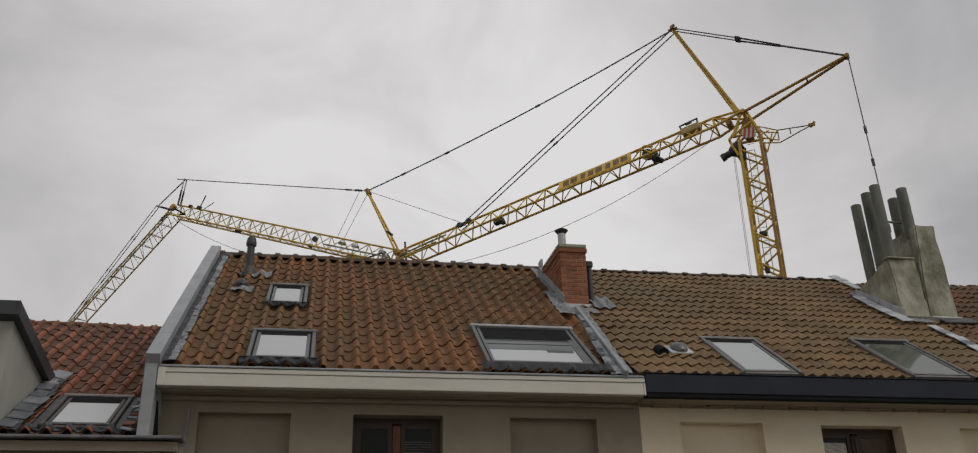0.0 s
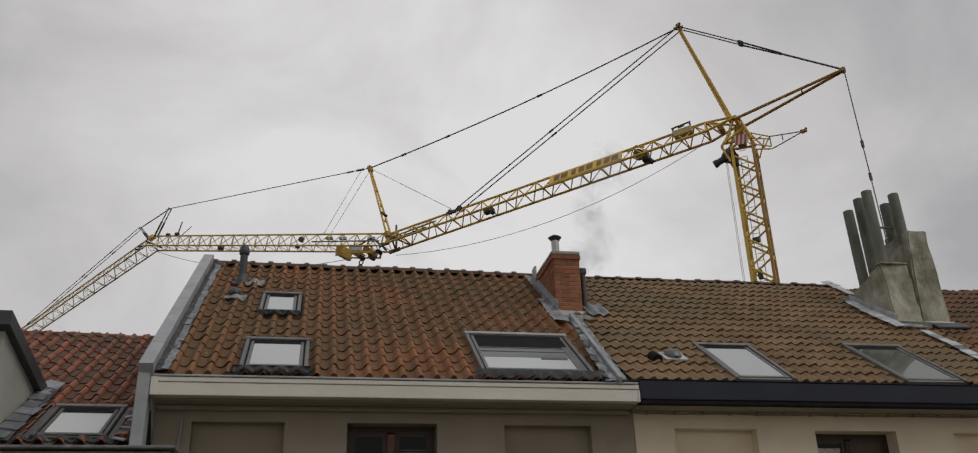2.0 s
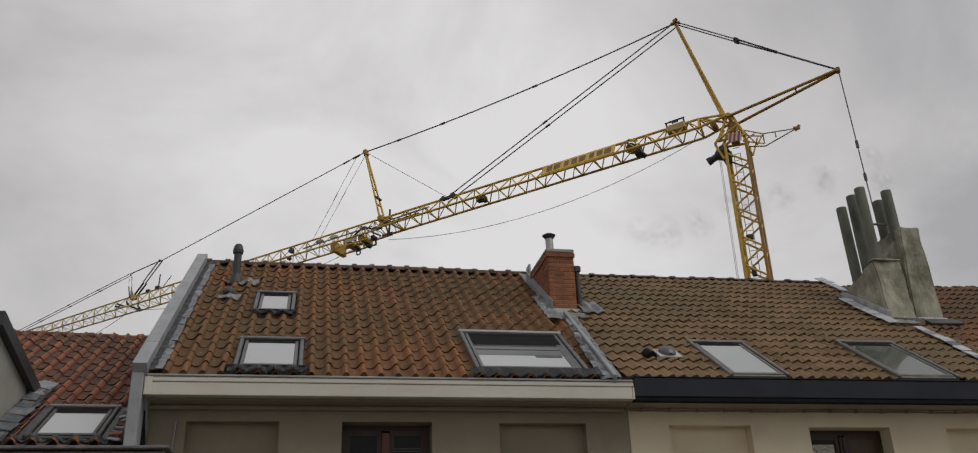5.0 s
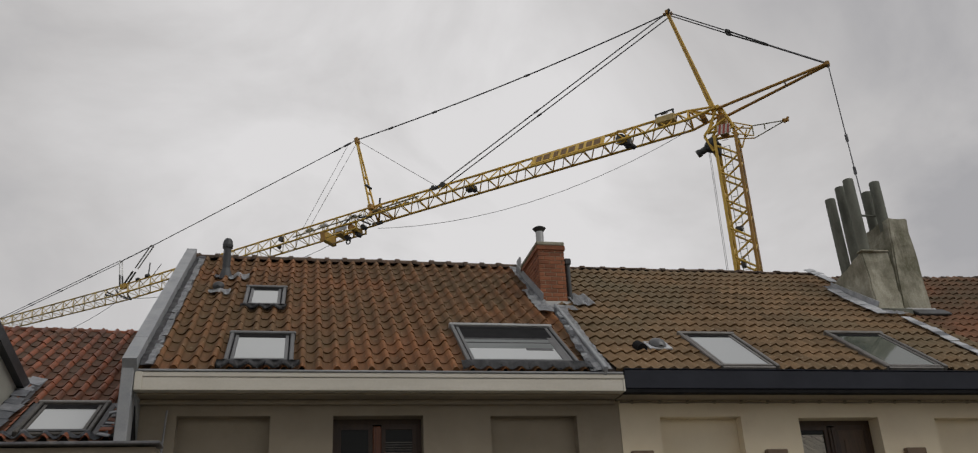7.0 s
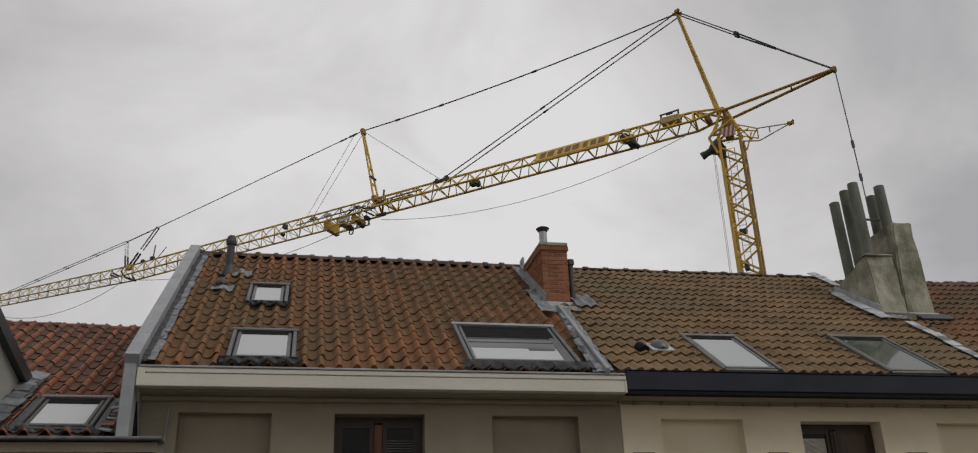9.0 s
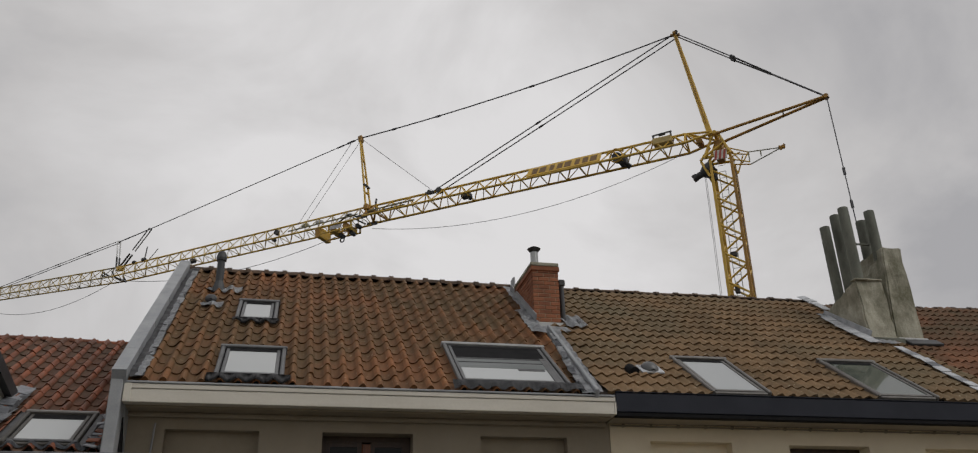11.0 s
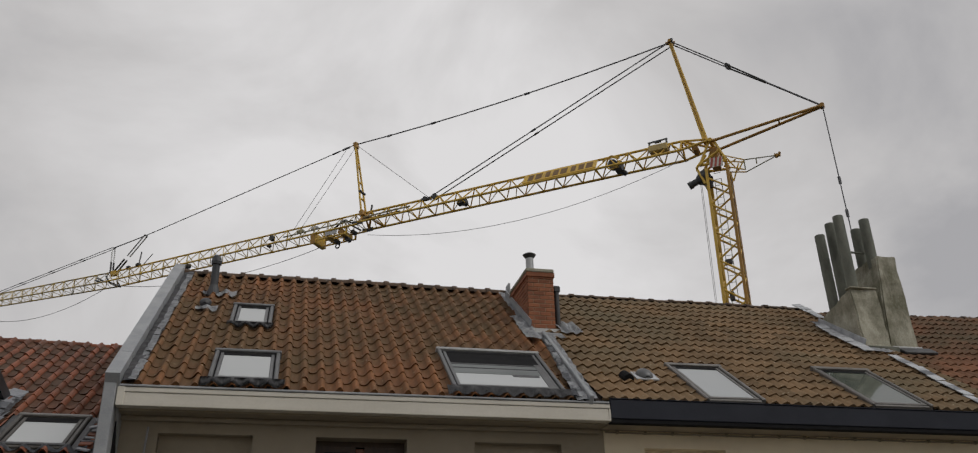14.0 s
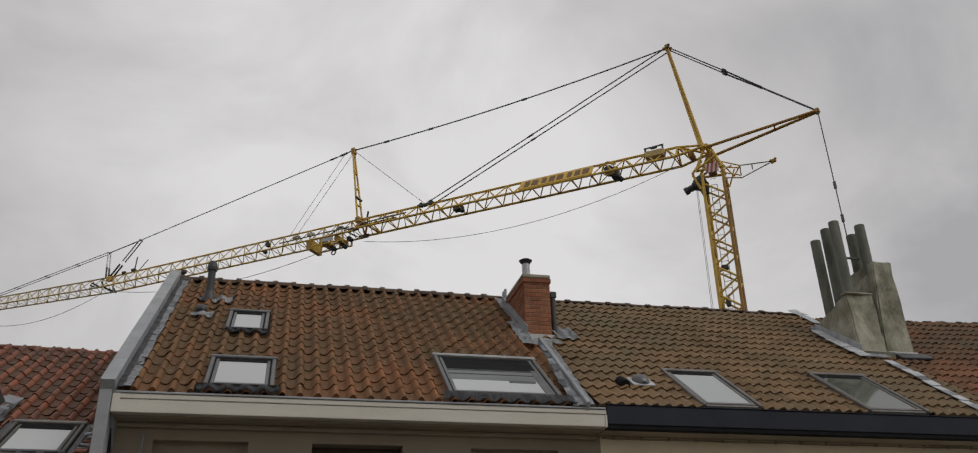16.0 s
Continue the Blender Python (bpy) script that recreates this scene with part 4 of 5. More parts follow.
def pipe_mesh(r, h):
    """A hollow fibre-cement pipe with a slightly worn rim."""
    bm = bmesh.new()
    k, rings = 18, []
    for rr, z in ((r, 0), (r * 1.02, h * 0.5), (r, h - 0.01), (r * 0.97, h), (r * 0.8, h), (r * 0.78, h - 0.25)):
        rings.append([bm.verts.new((rr * math.cos(2 * math.pi * i / k), rr * math.sin(2 * math.pi * i / k), z)) for i in range(k)])
    for a, b in zip(rings, rings[1:]):
        for i in range(k):
            bm.faces.new((a[i], a[(i + 1) % k], b[(i + 1) % k], b[i]))
    bm.faces.new(rings[-1])
    return bm


def rough_block(points_low, points_high, seed, cuts=7):
    """A rendered masonry block with uneven, worn faces."""
    bm = bmesh.new()
    a = [bm.verts.new(p) for p in points_low]
    b = [bm.verts.new(p) for p in points_high]
    bm.faces.new(a[::-1])
    bm.faces.new(b)
    for i in range(4):
        j = (i + 1) % 4
        bm.faces.new((a[i], a[j], b[j], b[i]))
    bmesh.ops.bevel(bm, geom=bm.edges[:], offset=0.025, segments=2, affect="EDGES")
    bmesh.ops.triangulate(bm, faces=bm.faces[:])
    bmesh.ops.subdivide_edges(bm, edges=[e for e in bm.edges if e.calc_length() > 0.2], cuts=cuts, use_grid_fill=True)
    for v in bm.verts:
        v.co += Vector((noise.noise(v.co * 4 + Vector((seed, 0, 0))), noise.noise(v.co * 4 + Vector((0, seed, 5))), noise.noise(v.co * 4 + Vector((9, 0, seed))))) * 0.04
    return bm


def concrete_chimney():
    c = thing("concrete_chimney", pose(0, 0, 0), "stained grey rendered double chimney with fibre-cement pipes", "chimney")
    low = [(10.07, 13.5, 9.9), (10.645, 13.5, 9.9), (10.6, 14.95, 10.7), (10.06, 14.95, 10.7)]
    high = [(10.06, 13.66, 11.40), (10.615, 13.66, 11.41), (10.55, 14.8, 11.12), (10.06, 14.8, 11.10)]
    part("front_block", rough_block(low, high, 3), CONCRETE, c)
    low = [(10.66, 13.67, 9.9), (11.31, 13.67, 9.9), (11.27, 14.7, 10.6), (10.66, 14.7, 10.6)]
    high = [(10.87, 13.78, 12.15), (11.29, 13.78, 12.18), (11.29, 14.5, 12.16), (10.82, 14.5, 12.1)]
    part("tall_block", rough_block(low, high, 8), CONCRETE, c)
    part("coping", boxes((10.05, 10.62, 13.62, 13.8, 11.385, 11.42), bevel=0.012), CONCRETE, c)
    part("block_apron", boxes((10.05, 10.67, 13.42, 13.475, 10.02, 10.22), bevel=0.01), FIBRE, c)
    part("zinc_apron", boxes((10.7, 11.3, 13.61, 13.65, 10.235, 10.30), bevel=0.006), PALE_ZINC, c)
    part("dark_apron", boxes((0, 0.66, 0, 0.24, 0.0, 0.05), bevel=0.01, m=SLOPE_FAR.frame_at(10.69, SLOPE_FAR.v_of(10.69, 13.36), 0.06)), PLASTIC, c)
    part("dark_apron", boxes((11.285, 11.5, 13.62, 14.4, 10.15, 10.26), bevel=0.01), PLASTIC, c)
    for x, y, z, h, lean in ((10.325, 14.57, 11.0, 1.87, -1.2), (10.315, 14.2, 11.1, 1.86, -0.5), (10.30, 13.87, 11.25, 1.72, -1.0), (10.95, 14.3, 11.2, 1.73, -0.5), (10.93, 13.98, 11.95, 1.05, -0.6)):
        ob = part("flue_pipe", pipe_mesh(0.099, h), FIBRE, c, smooth=True)
        ob.matrix_basis = pose(x, y, z, 0, lean, 0)
    part("bracket", boxes((10.4, 10.85, 14.05, 14.09, 12.30, 12.335), bevel=0.006), FIBRE, c)
    # lead upstand and stepped pieces along the uphill side
    f = thing("chimney_flashing", pose(0, 0, 0), "pale stepped lead flashing round the concrete chimney", "flashing")
    part("upstand", prism(bmesh.new(), [SLOPE_EAST.at(10.03, v, q) for v, q in ((3.08, 0.03), (4.6, 0.03), (4.6, 0.16), (3.08, 0.2))], (0.016, 0, 0)), LEAD, f)
    crinkled("lead_sheet", SLOPE_EAST, 9.86, 10.05, 2.72, 4.6, 0.085, f, amount=0.02, seed=51)
    crinkled("lead_sheet", SLOPE_EAST, 9.98, 10.39, SLOPE_EAST.v_of(10.1, 13.24), SLOPE_EAST.v_of(10.1, 13.4), 0.09, f, amount=0.02, seed=55, step=0.05)
    rnd = random.Random(6)
    for i in range(6):
        m = SLOPE_EAST.frame_at(9.72 + rnd.uniform(-0.02, 0.03), 2.66 + 0.27 * i, 0.095) @ pose(0, 0, 0, rnd.uniform(-3, 2), rnd.uniform(-10, -2), rnd.uniform(-4, 8))
        part("lead_step", boxes((0.0, rnd.uniform(0.19, 0.24), 0, 0.25, 0, 0.014), bevel=0.005, m=m), LEAD, f)


def roof_vents():
    v = thing("vent_pipe", pose(-1.262, 14.56, 10.9), "dark plastic vent pipe with collar on the clay roof", "vent pipe")
    bm = bmesh.new()
    for r0, r1, a, b in ((0.064, 0.062, 0.0, 0.56), (0.082, 0.088, 0.50, 0.55), (0.088, 0.072, 0.55, 0.63), (0.072, 0.05, 0.63, 0.665)):
        tube(bm, (0, 0, a), (0, 0, b), r0, 18, r1)
    part("pipe", bm, PLASTIC, v)
    bm = bmesh.new()
    tube(bm, (0, 0, -0.08), (0, 0.0, 0.13), 0.125, 16, 0.066)
    part("boot", bm, PLASTIC, v)
    f = thing("vent_flashing", pose(0, 0, 0), "pale dressed lead round the vent pipe foot", "flashing")
    crest = -1.86 + 0.8 * 0.213
    lead_patch(SLOPE_MID, -1.47, -1.33, SLOPE_MID.v_of(-1.3, 14.50), SLOPE_MID.v_of(-1.3, 14.66), f, crest, 0.213, 0.022, 0.085, LEAD_MID, 61)
    lead_patch(SLOPE_MID, -1.2, -0.88, SLOPE_MID.v_of(-1.3, 14.46), SLOPE_MID.v_of(-1.3, 14.68), f, crest, 0.213, 0.022, 0.085, LEAD, 62)
    lead_patch(SLOPE_MID, -1.45, -1.10, SLOPE_MID.v_of(-1.3, 13.70), SLOPE_MID.v_of(-1.3, 13.90), f, crest, 0.213, 0.022, 0.085, LEAD, 63)

    def hood(slope, x, y, s, label, cover, plate):
        o = thing("roof_vent", slope.frame_at(x, slope.v_of(x, y), 0.06 if plate else 0.1), label, "roof vent")
        bm = bmesh.new()
        bmesh.ops.create_uvsphere(bm, u_segments=18, v_segments=10, radius=1, matrix=Matrix.Diagonal((0.15 * s, 0.19 * s, 0.12 * s, 1)))
        part("hood", bm, cover, o, smooth=True)
        if plate:
            part("plate", boxes((-0.2 * s, 0.2 * s, -0.2 * s, 0.16 * s, -0.01, 0.015), bevel=0.005), LEAD, o)
        # solid black plug: the dark of the opening is in its colour
        part("throat", tubes([((0, -0.17 * s, 0.01), (0, 0, 0.02))], 0.05 * s, 12), RUBBER, o)
    hood(SLOPE_MID, -1.30, 13.95, 0.62, "dark hooded roof vent on pale lead", PLASTIC, False)
    hood(SLOPE_EAST, 5.02, 11.78, 0.85, "grey hooded roof vent on pale lead plate", FRAME, True)
    o = thing("open_vent_tile", SLOPE_EAST.frame_at(4.72, SLOPE_EAST.v_of(4.72, 11.70), 0.05), "dark open vent tile beside the hooded vent", "roof vent")
    bm = bmesh.new()
    # closed black cylinder, coloured as the shaded inside of the opening
    tube(bm, (0, -0.10, 0.02), (0, 0.12, 0.0), 0.075, 14)
    part("mouth", bm, RUBBER, o)

# ---- the self-erecting crane; its jib lies along the crane's own x ----
CRANE = pose(17.646, 31.378, 0, 0, 0, 143)
HEAD = (0.03, 25.35)
L_MAIN, L_SECOND, L_THIRD, L_FRONT, L_REAR, L_POST = 17.91, 17.03, 13.0, 6.01, 4.85, 4.8
L_TOP = 4.4
L_STRUT = 5.86
# state of the joints over time: seconds and degrees above the horizontal
TIMES = [0, 0.5, 1, 1.5, 2, 2.5, 3, 3.5, 6, 6.5, 7, 7.5, 8, 10.5, 11, 11.5, 12, 12.5, 13, 13.5, 14, 14.5, 15, 15.5, 16]
MAIN = [-11.0, -9.95, -9.05, -7.95, -6.40, -4.88, -4.01, -3.83, -3.67, -3.26, -2.85, -2.52, -2.23, -0.26, 0.15, 0.27, 0.17, -0.00, -0.12, -0.13, -0.11, -0.11, -0.12, -0.15, -0.24]
FRONT = [64.13, 66.23, 68.28, 69.88, 71.16, 72.33, 73.00, 72.87, 73.72, 74.39, 74.72, 74.98, 75.35, 78.28, 78.73, 78.58, 78.17, 77.84, 77.81, 78.02, 78.07, 78.03, 78.19, 78.33, 78.63]
REAR = [160.49, 162.04, 163.62, 164.76, 165.70, 166.78, 167.49, 167.61, 168.10, 168.61, 168.96, 169.29, 169.65, 171.44, 171.64, 171.91, 172.07, 171.95, 171.82, 171.92, 172.07, 172.32, 172.19, 171.92, 171.70]
POST = [64.60, 67.9, 70.4, 72.34, 73.99, 75.83, 76.72, 76.07, 76.92, 77.57, 77.67, 77.74, 77.90, 81.59, 82.54, 82.85, 82.74, 82.42, 82.19, 82.03, 81.85, 81.64, 82.11, 82.57, 83.05]
SECOND = [21.25, 19.28, 17.23, 15.04, 11.84, 8.61, 5.13, 0.90, -3.98, -3.62, -3.22, -2.92, -2.63, -0.33, -0.38, -0.24, -0.22, -0.32, -0.41, -0.52, -0.51, -0.34, -0.27, -0.26, -0.23]
THIRD = [-39.34, -34.81, -30.28, -25.79, -21.35, -16.94, -12.53, -8.13, -2.92, -1.91, -1.03, -0.34, 0.22, 2.86, 3.09, 3.08, 2.87, 2.62, 2.36, 2.10, 1.88, 1.80, 1.92, 2.18, 2.47]
ARM_A = [(0, 99.0, 1.70), (1.5, 112.5, 1.77), (3.5, 134.7, 2.16), (7, 131.2, 2.77), (11, 132.3, 2.81), (14.5, 136.0, 2.80), (16, 133.7, 2.80)]
ARM_B = [(0, 23.4, 1.18), (1.5, 40.2, 1.21), (3.5, 72.8, 1.28), (7, 80.8, 1.63), (11, 83.6, 1.72), (14.5, 84.9, 1.62), (16, 84.6, 1.66)]


def at_time(rows, t, i):
    return float(np.interp(t, [r[0] for r in rows], [r[i] for r in rows]))


def step(p, deg, d, side=0.0):
    """The place d metres from p along an angle, and side metres to its left, in the jib's plane."""
    c, s = math.cos(radians(deg)), math.sin(radians(deg))
    return (p[0] + d * c - side * s, p[1] + d * s + side * c)


def joints(i):
    t = TIMES[i]
    j = {"J": HEAD}
    j["K1"] = step(HEAD, MAIN[i], L_MAIN)
    j["P"] = step(HEAD, FRONT[i], L_FRONT)
    j["R"] = step(HEAD, REAR[i], L_REAR)
    j["S1"] = step(j["K1"], POST[i], L_POST)
    j["K2"] = step(j["K1"], SECOND[i], L_SECOND)
    j["M"] = step(HEAD, MAIN[i], 14.05, 0.5)
    j["A0"] = step(j["K2"], SECOND[i], -0.15, 0.42)
    j["B0"] = step(j["K2"], THIRD[i], 0.15, 0.42)
    j["A"] = step(j["A0"], at_time(ARM_A, t, 1), at_time(ARM_A, t, 2))
    j["B"] = step(j["B0"], at_time(ARM_B, t, 1), at_time(ARM_B, t, 2))
    j["H"] = step(j["S1"], math.degrees(math.atan2(j["A"][1] - j["S1"][1], j["A"][0] - j["S1"][0])), 0.45)
    j["E"] = step(j["K2"], THIRD[i], 10.0, 0.4)
    j["N1"] = step(j["K1"], SECOND[i], 4.3, 0.45)
    j["N2"] = step(j["K1"], SECOND[i], 4.0, 0.45)
    j["F"] = step(j["K1"], MAIN[i], -0.02, 0.42)
    j["TROLLEY"] = step(j["K1"], SECOND[i], 0.75, -0.38)
    return j


def bar(a, b, y=0.0):
    """The pose of a rod built along x from a to b."""
    return pose(a[0], y, a[1], 0, -math.degrees(math.atan2(b[1] - a[1], b[0] - a[0])), 0)


def lattice(bm, length, top, low, half, bays, r, x0=0.0, taper=1.0):
    """Zigzag lacing on the three faces of a triangular jib."""
    def node(x, which):
        k = 1 + (taper - 1) * (x / length)
        return {"t": (x, 0, top * k), "n": (x, half * k, low * k), "f": (x, -half * k, low * k)}[which]
    s = (length - x0) / bays
    for i in range(bays):
        a, m, b = x0 + i * s, x0 + (i + 0.5) * s, x0 + (i + 1) * s
        for side in ("n", "f"):
            tube(bm, node(a, side), node(m, "t"), r, 5)
            tube(bm, node(m, "t"), node(b, side), r, 5)
        tube(bm, node(a, "n"), node(a, "f"), r * 0.85, 5)
        tube(bm, node(a, "n"), node(b, "f") if i % 2 else node(m, "f"), r * 0.7, 5)
    return bm


def jib(name, length, top, low, half, bays, mat, lace_mat, parent, label, x0=0.0, taper=1.0, r=0.055, rl=0.03):
    ob = part(name, lattice(bmesh.new(), length, top, low, half, bays, rl, x0, taper), lace_mat, parent, label)
    k = taper
    k0 = 1 + (taper - 1) * (x0 / length)
    part("top_chord", tubes([((x0, 0, top * k0), (length, 0, top * k))], r, 8), mat, ob)
    for s in (1, -1):
        part("bottom_chord", tubes([((x0, s * half * k0, low * k0), (length, s * half * k, low * k))], r, 8), mat, ob)
    return ob


MOVING = {}


def crane():
    c = thing("tower_crane", CRANE, "yellow self-erecting tower crane with folding lattice jib and stay cables", "crane")
    # tower
    hw, top = 0.44, 24.0
    tx = -0.1
    for sx in (-1, 1):
        for sy in (-1, 1):
            # legs on the -x side take the deeper yellow: shade put into the colour
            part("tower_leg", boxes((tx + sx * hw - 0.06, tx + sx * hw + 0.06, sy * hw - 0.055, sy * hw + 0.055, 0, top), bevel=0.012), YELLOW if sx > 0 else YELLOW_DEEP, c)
    lace, z, k = bmesh.new(), 0.5, 0
    while z < top - 0.7:
        for s in (-1, 1):
            a, b = (-hw, hw) if k % 2 else (hw, -hw)
            tube(lace, (tx + a, s * hw, z), (tx + b, s * hw, z + 0.64), 0.045, 6)
            tube(lace, (tx + s * hw, a, z), (tx + s * hw, b, z + 0.64), 0.036, 6)
        z += 0.64
        k += 1
    part("tower_lacing", lace, YELLOW, c)
    ladder = tubes([((-0.18, 0, 0), (-0.18, 0, top - 0.4)), ((0.1, 0, 0), (0.1, 0, top - 0.4))], 0.016)
    for i in range(80):
        tube(ladder, (-0.18, 0, 0.3 * i + 0.2), (0.1, 0, 0.3 * i + 0.2), 0.012, 5)
    part("ladder", ladder, OLIVE, c)
    for i, z in enumerate((18.0, 19.6)):
        part("junction_box", boxes((-0.05 - 0.1 * i, 0.14, -0.1, 0.1, z, z + 0.22 + 0.16 * (1 - i)), bevel=0.03), DARKSTEEL, c)
    for x, y in ((0.75, 0.2), (0.85, 0.0), (-0.72, 0.15)):
        part("hoist_rope", tubes([((x * 0.85, y, 24.0), (x, y, 4.0))], 0.010, 5), ROPE, c)
    # head: slewing frame, motor, striped plate
    hd = bmesh.new()
    for sy in (-0.42, 0.42):
        for a, b in (((-0.55, 24.2), (-0.1, 25.4)), ((0.6, 24.2), (0.05, 25.4)), ((-0.55, 24.2), (0.6, 24.25)), ((0.6, 24.25), (-0.3, 24.8)), ((0.45, 23.3), (0.75, 24.1)), ((0.75, 24.1), (0.3, 24.7))):
            tube(hd, (a[0], sy, a[1]), (b[0], sy * 0.8, b[1]), 0.06, 7)
    tube(hd, (0, -0.5, 25.34), (0, 0.5, 25.34), 0.09, 10)
    part("head_frame", hd, YELLOW, c)
    part("head_plate", boxes((-0.24, 0.12, -0.2, 0.2, 24.1, 25.1), bevel=0.05), YELLOW_DEEP, c)
    part("striped_plate", boxes((-0.4, 0.16, 0.46, 0.49, 23.96, 24.42), bevel=0.01), SIGNWHITE, c, "red and white striped warning plate")
    for i in range(3):
        x = -0.39 + 0.18 * i
        part("red_stripe", prism(bmesh.new(), [(x + 0.09, 0.494, 23.97), (x + 0.185, 0.494, 23.97), (x + 0.095, 0.494, 24.41), (x, 0.494, 24.41)], (0, 0.004, 0)), SIGNRED, c)
    mot = bmesh.new()
    for a, b, r, r2 in (((0.25, 0.1, 23.84), (0.62, 0.1, 23.7), 0.36, 0.33), ((0.62, 0.1, 23.7), (0.82, 0.1, 23.63), 0.33, 0.17), ((0.82, 0.1, 23.63), (1.08, 0.1, 23.53), 0.15, 0.14), ((1.05, 0.1, 23.54), (1.22, 0.1, 23.47), 0.17, 0.17), ((0.3, 0.1, 23.7), (0.28, 0.1, 23.2), 0.16, 0.1)):
        tube(mot, a, b, r, 12, r2)
    part("slewing_motor", mot, DARKSTEEL, c, "dark slewing motor")
    # small derrick arm behind the head
    arm = bmesh.new()
    for a, b in (((-0.4, 0.3, 24.55), (-1.25, 0.12, 24.2)), ((-0.4, -0.3, 24.55), (-1.25, -0.12, 24.2)), ((-0.4, 0.3, 24.0), (-1.25, 0.12, 23.72)), ((-0.5, 0.2, 24.5), (-0.95, 0.1, 23.75)),
                 ((-0.95, 0.1, 23.75), (-1.25, 0.12, 24.2)), ((-0.4, 0.3, 24.0), (-0.9, 0.1, 24.3)), ((-0.4, -0.3, 24.0), (-1.25, -0.12, 23.72)), ((-0.7, 0.1, 23.3), (-0.45, 0.2, 24.2)), ((-0.7, 0.1, 23.3), (-1.0, 0.1, 24.1))):
        tube(arm, a, b, 0.032, 6)
    part("derrick_foot", arm, YELLOW, c)
    part("derrick_arm", tubes([((-1.25, 0.12, 24.2), (-2.62, 0, 24.14)), ((-1.25, -0.12, 23.72), (-2.62, 0, 24.14)), ((-1.25, 0.12, 23.72), (-1.25, 0.12, 24.2)), ((-1.75, 0.1, 23.9), (-1.75, 0.1, 24.18))], 0.028), OLIVE, c)
    part("derrick_sheave", tubes([((-2.62, -0.09, 24.14), (-2.62, 0.09, 24.14)), ((-2.75, 0, 24.1), (-2.5, 0, 24.2)), ((-2.75, 0, 24.26), (-2.55, 0, 24.05))], 0.06, 8), YELLOW_DEEP, c)

    # main jib, with its root, sign, winches
    j = jib("main_jib", L_MAIN, 0.48, -0.24, 0.53, 17, YELLOW, YELLOW, c, "yellow lattice main jib", x0=1.3, r=0.06, rl=0.032)
    root = bmesh.new()
    for s in (-1, 1):
        tube(root, (1.3, s * 0.53, -0.24), (0.05, s * 0.42, 0.0), 0.06, 8)
        tube(root, (1.3, 0, 0.48), (0.05, s * 0.42, 0.05), 0.055, 8)
        tube(root, (1.3, s * 0.53, -0.24), (1.3, 0, 0.48), 0.045, 7)
        tube(root, (0.75, s * 0.45, -0.15), (1.3, 0, 0.48), 0.04, 7)
    part("jib_root", root, YELLOW, j)
    part("root_drum", tubes([((0.7, -0.25, -0.12), (0.7, 0.25, -0.12))], 0.14, 14), YELLOW_DEEP, j)
    m = Matrix.Translation((0, 0.0, 0.48)) @ Matrix.Rotation(math.atan2(0.53, 0.72), 4, "X")
    sign = part("sign_board", boxes((5.2, 8.85, 0.03, 0.075, -0.86, -0.06), m=m, bevel=0.008), YELLOW, j, "yellow board with dark lettering turned to plain bars")
    for i in range(8):
        x = 5.38 + i * 0.42
        part("lettering_bar", boxes((x, x + 0.33 - 0.05 * (i % 3), 0.076, 0.082, -0.74, -0.2), m=m), LETTER, sign)
    w = part("platform", boxes((1.9, 2.75, -0.3, 0.32, 0.14, 0.46), bevel=0.03), YELLOW_PALE, j)
    part("platform_rail", tubes([((1.95, 0.0, 0.48), (1.95, 0.0, 0.80)), ((2.75, 0.0, 0.48), (2.75, 0.0, 0.76)), ((1.9, 0.0, 0.80), (2.8, 0.0, 0.76)), ((2.2, 0.0, 0.72), (2.5, 0.0, 0.70))], 0.045), DARKSTEEL, j)
    sh = bmesh.new()
    tube(sh, (4.5, -0.1, 0.03), (4.5, 0.2, 0.03), 0.23, 18)
    tube(sh, (4.25, 0.1, -0.2), (4.0, -0.25, -0.42), 0.12, 10)
    box(sh, 4.08, 4.4, -0.25, 0.2, -0.36, 0.12)
    part("rope_winch", sh, DARKSTEEL, j, "dark rope winch")
    part("winch_cage", tubes([((4.5 + 0.3 * math.cos(k * math.pi / 6), 0.22, 0.03 + 0.3 * math.sin(k * math.pi / 6)), (4.5 + 0.3 * math.cos((k + 1) * math.pi / 6), 0.22, 0.03 + 0.3 * math.sin((k + 1) * math.pi / 6))) for k in range(12)], 0.032), YELLOW, j)
    part("winch_guard", tubes([((4.95, 0.2, 0.24), (4.5, 0.22, 0.42)), ((4.5, 0.22, 0.42), (4.15, 0.2, 0.24))], 0.05), YELLOW, j)
    sh = bmesh.new()
    box(sh, 12.0, 12.5, -0.2, 0.15, -0.26, 0.0, bevel=0.04)
    tube(sh, (12.1, 0.1, -0.22), (12.1, -0.15, -0.22), 0.13, 10)
    part("cable_box", sh, DARKSTEEL, j)
    sh = bmesh.new()
    tube(sh, (13.75, -0.12, 0.50), (13.75, 0.12, 0.50), 0.15, 12)
    tube(sh, (14.3, -0.1, 0.52), (14.3, 0.1, 0.52), 0.11, 10)
    box(sh, 14.0, 14.5, -0.08, 0.08, 0.42, 0.54)
    part("stay_anchor", sh, DARKSTEEL, j)
    part("stiffener", tubes([((14.9, 0.5, 0.02), (17.6, 0.5, -0.02)), ((15.7, 0.3, 0.15), (16.4, 0.4, 0.06))], 0.045), OLIVE, j)
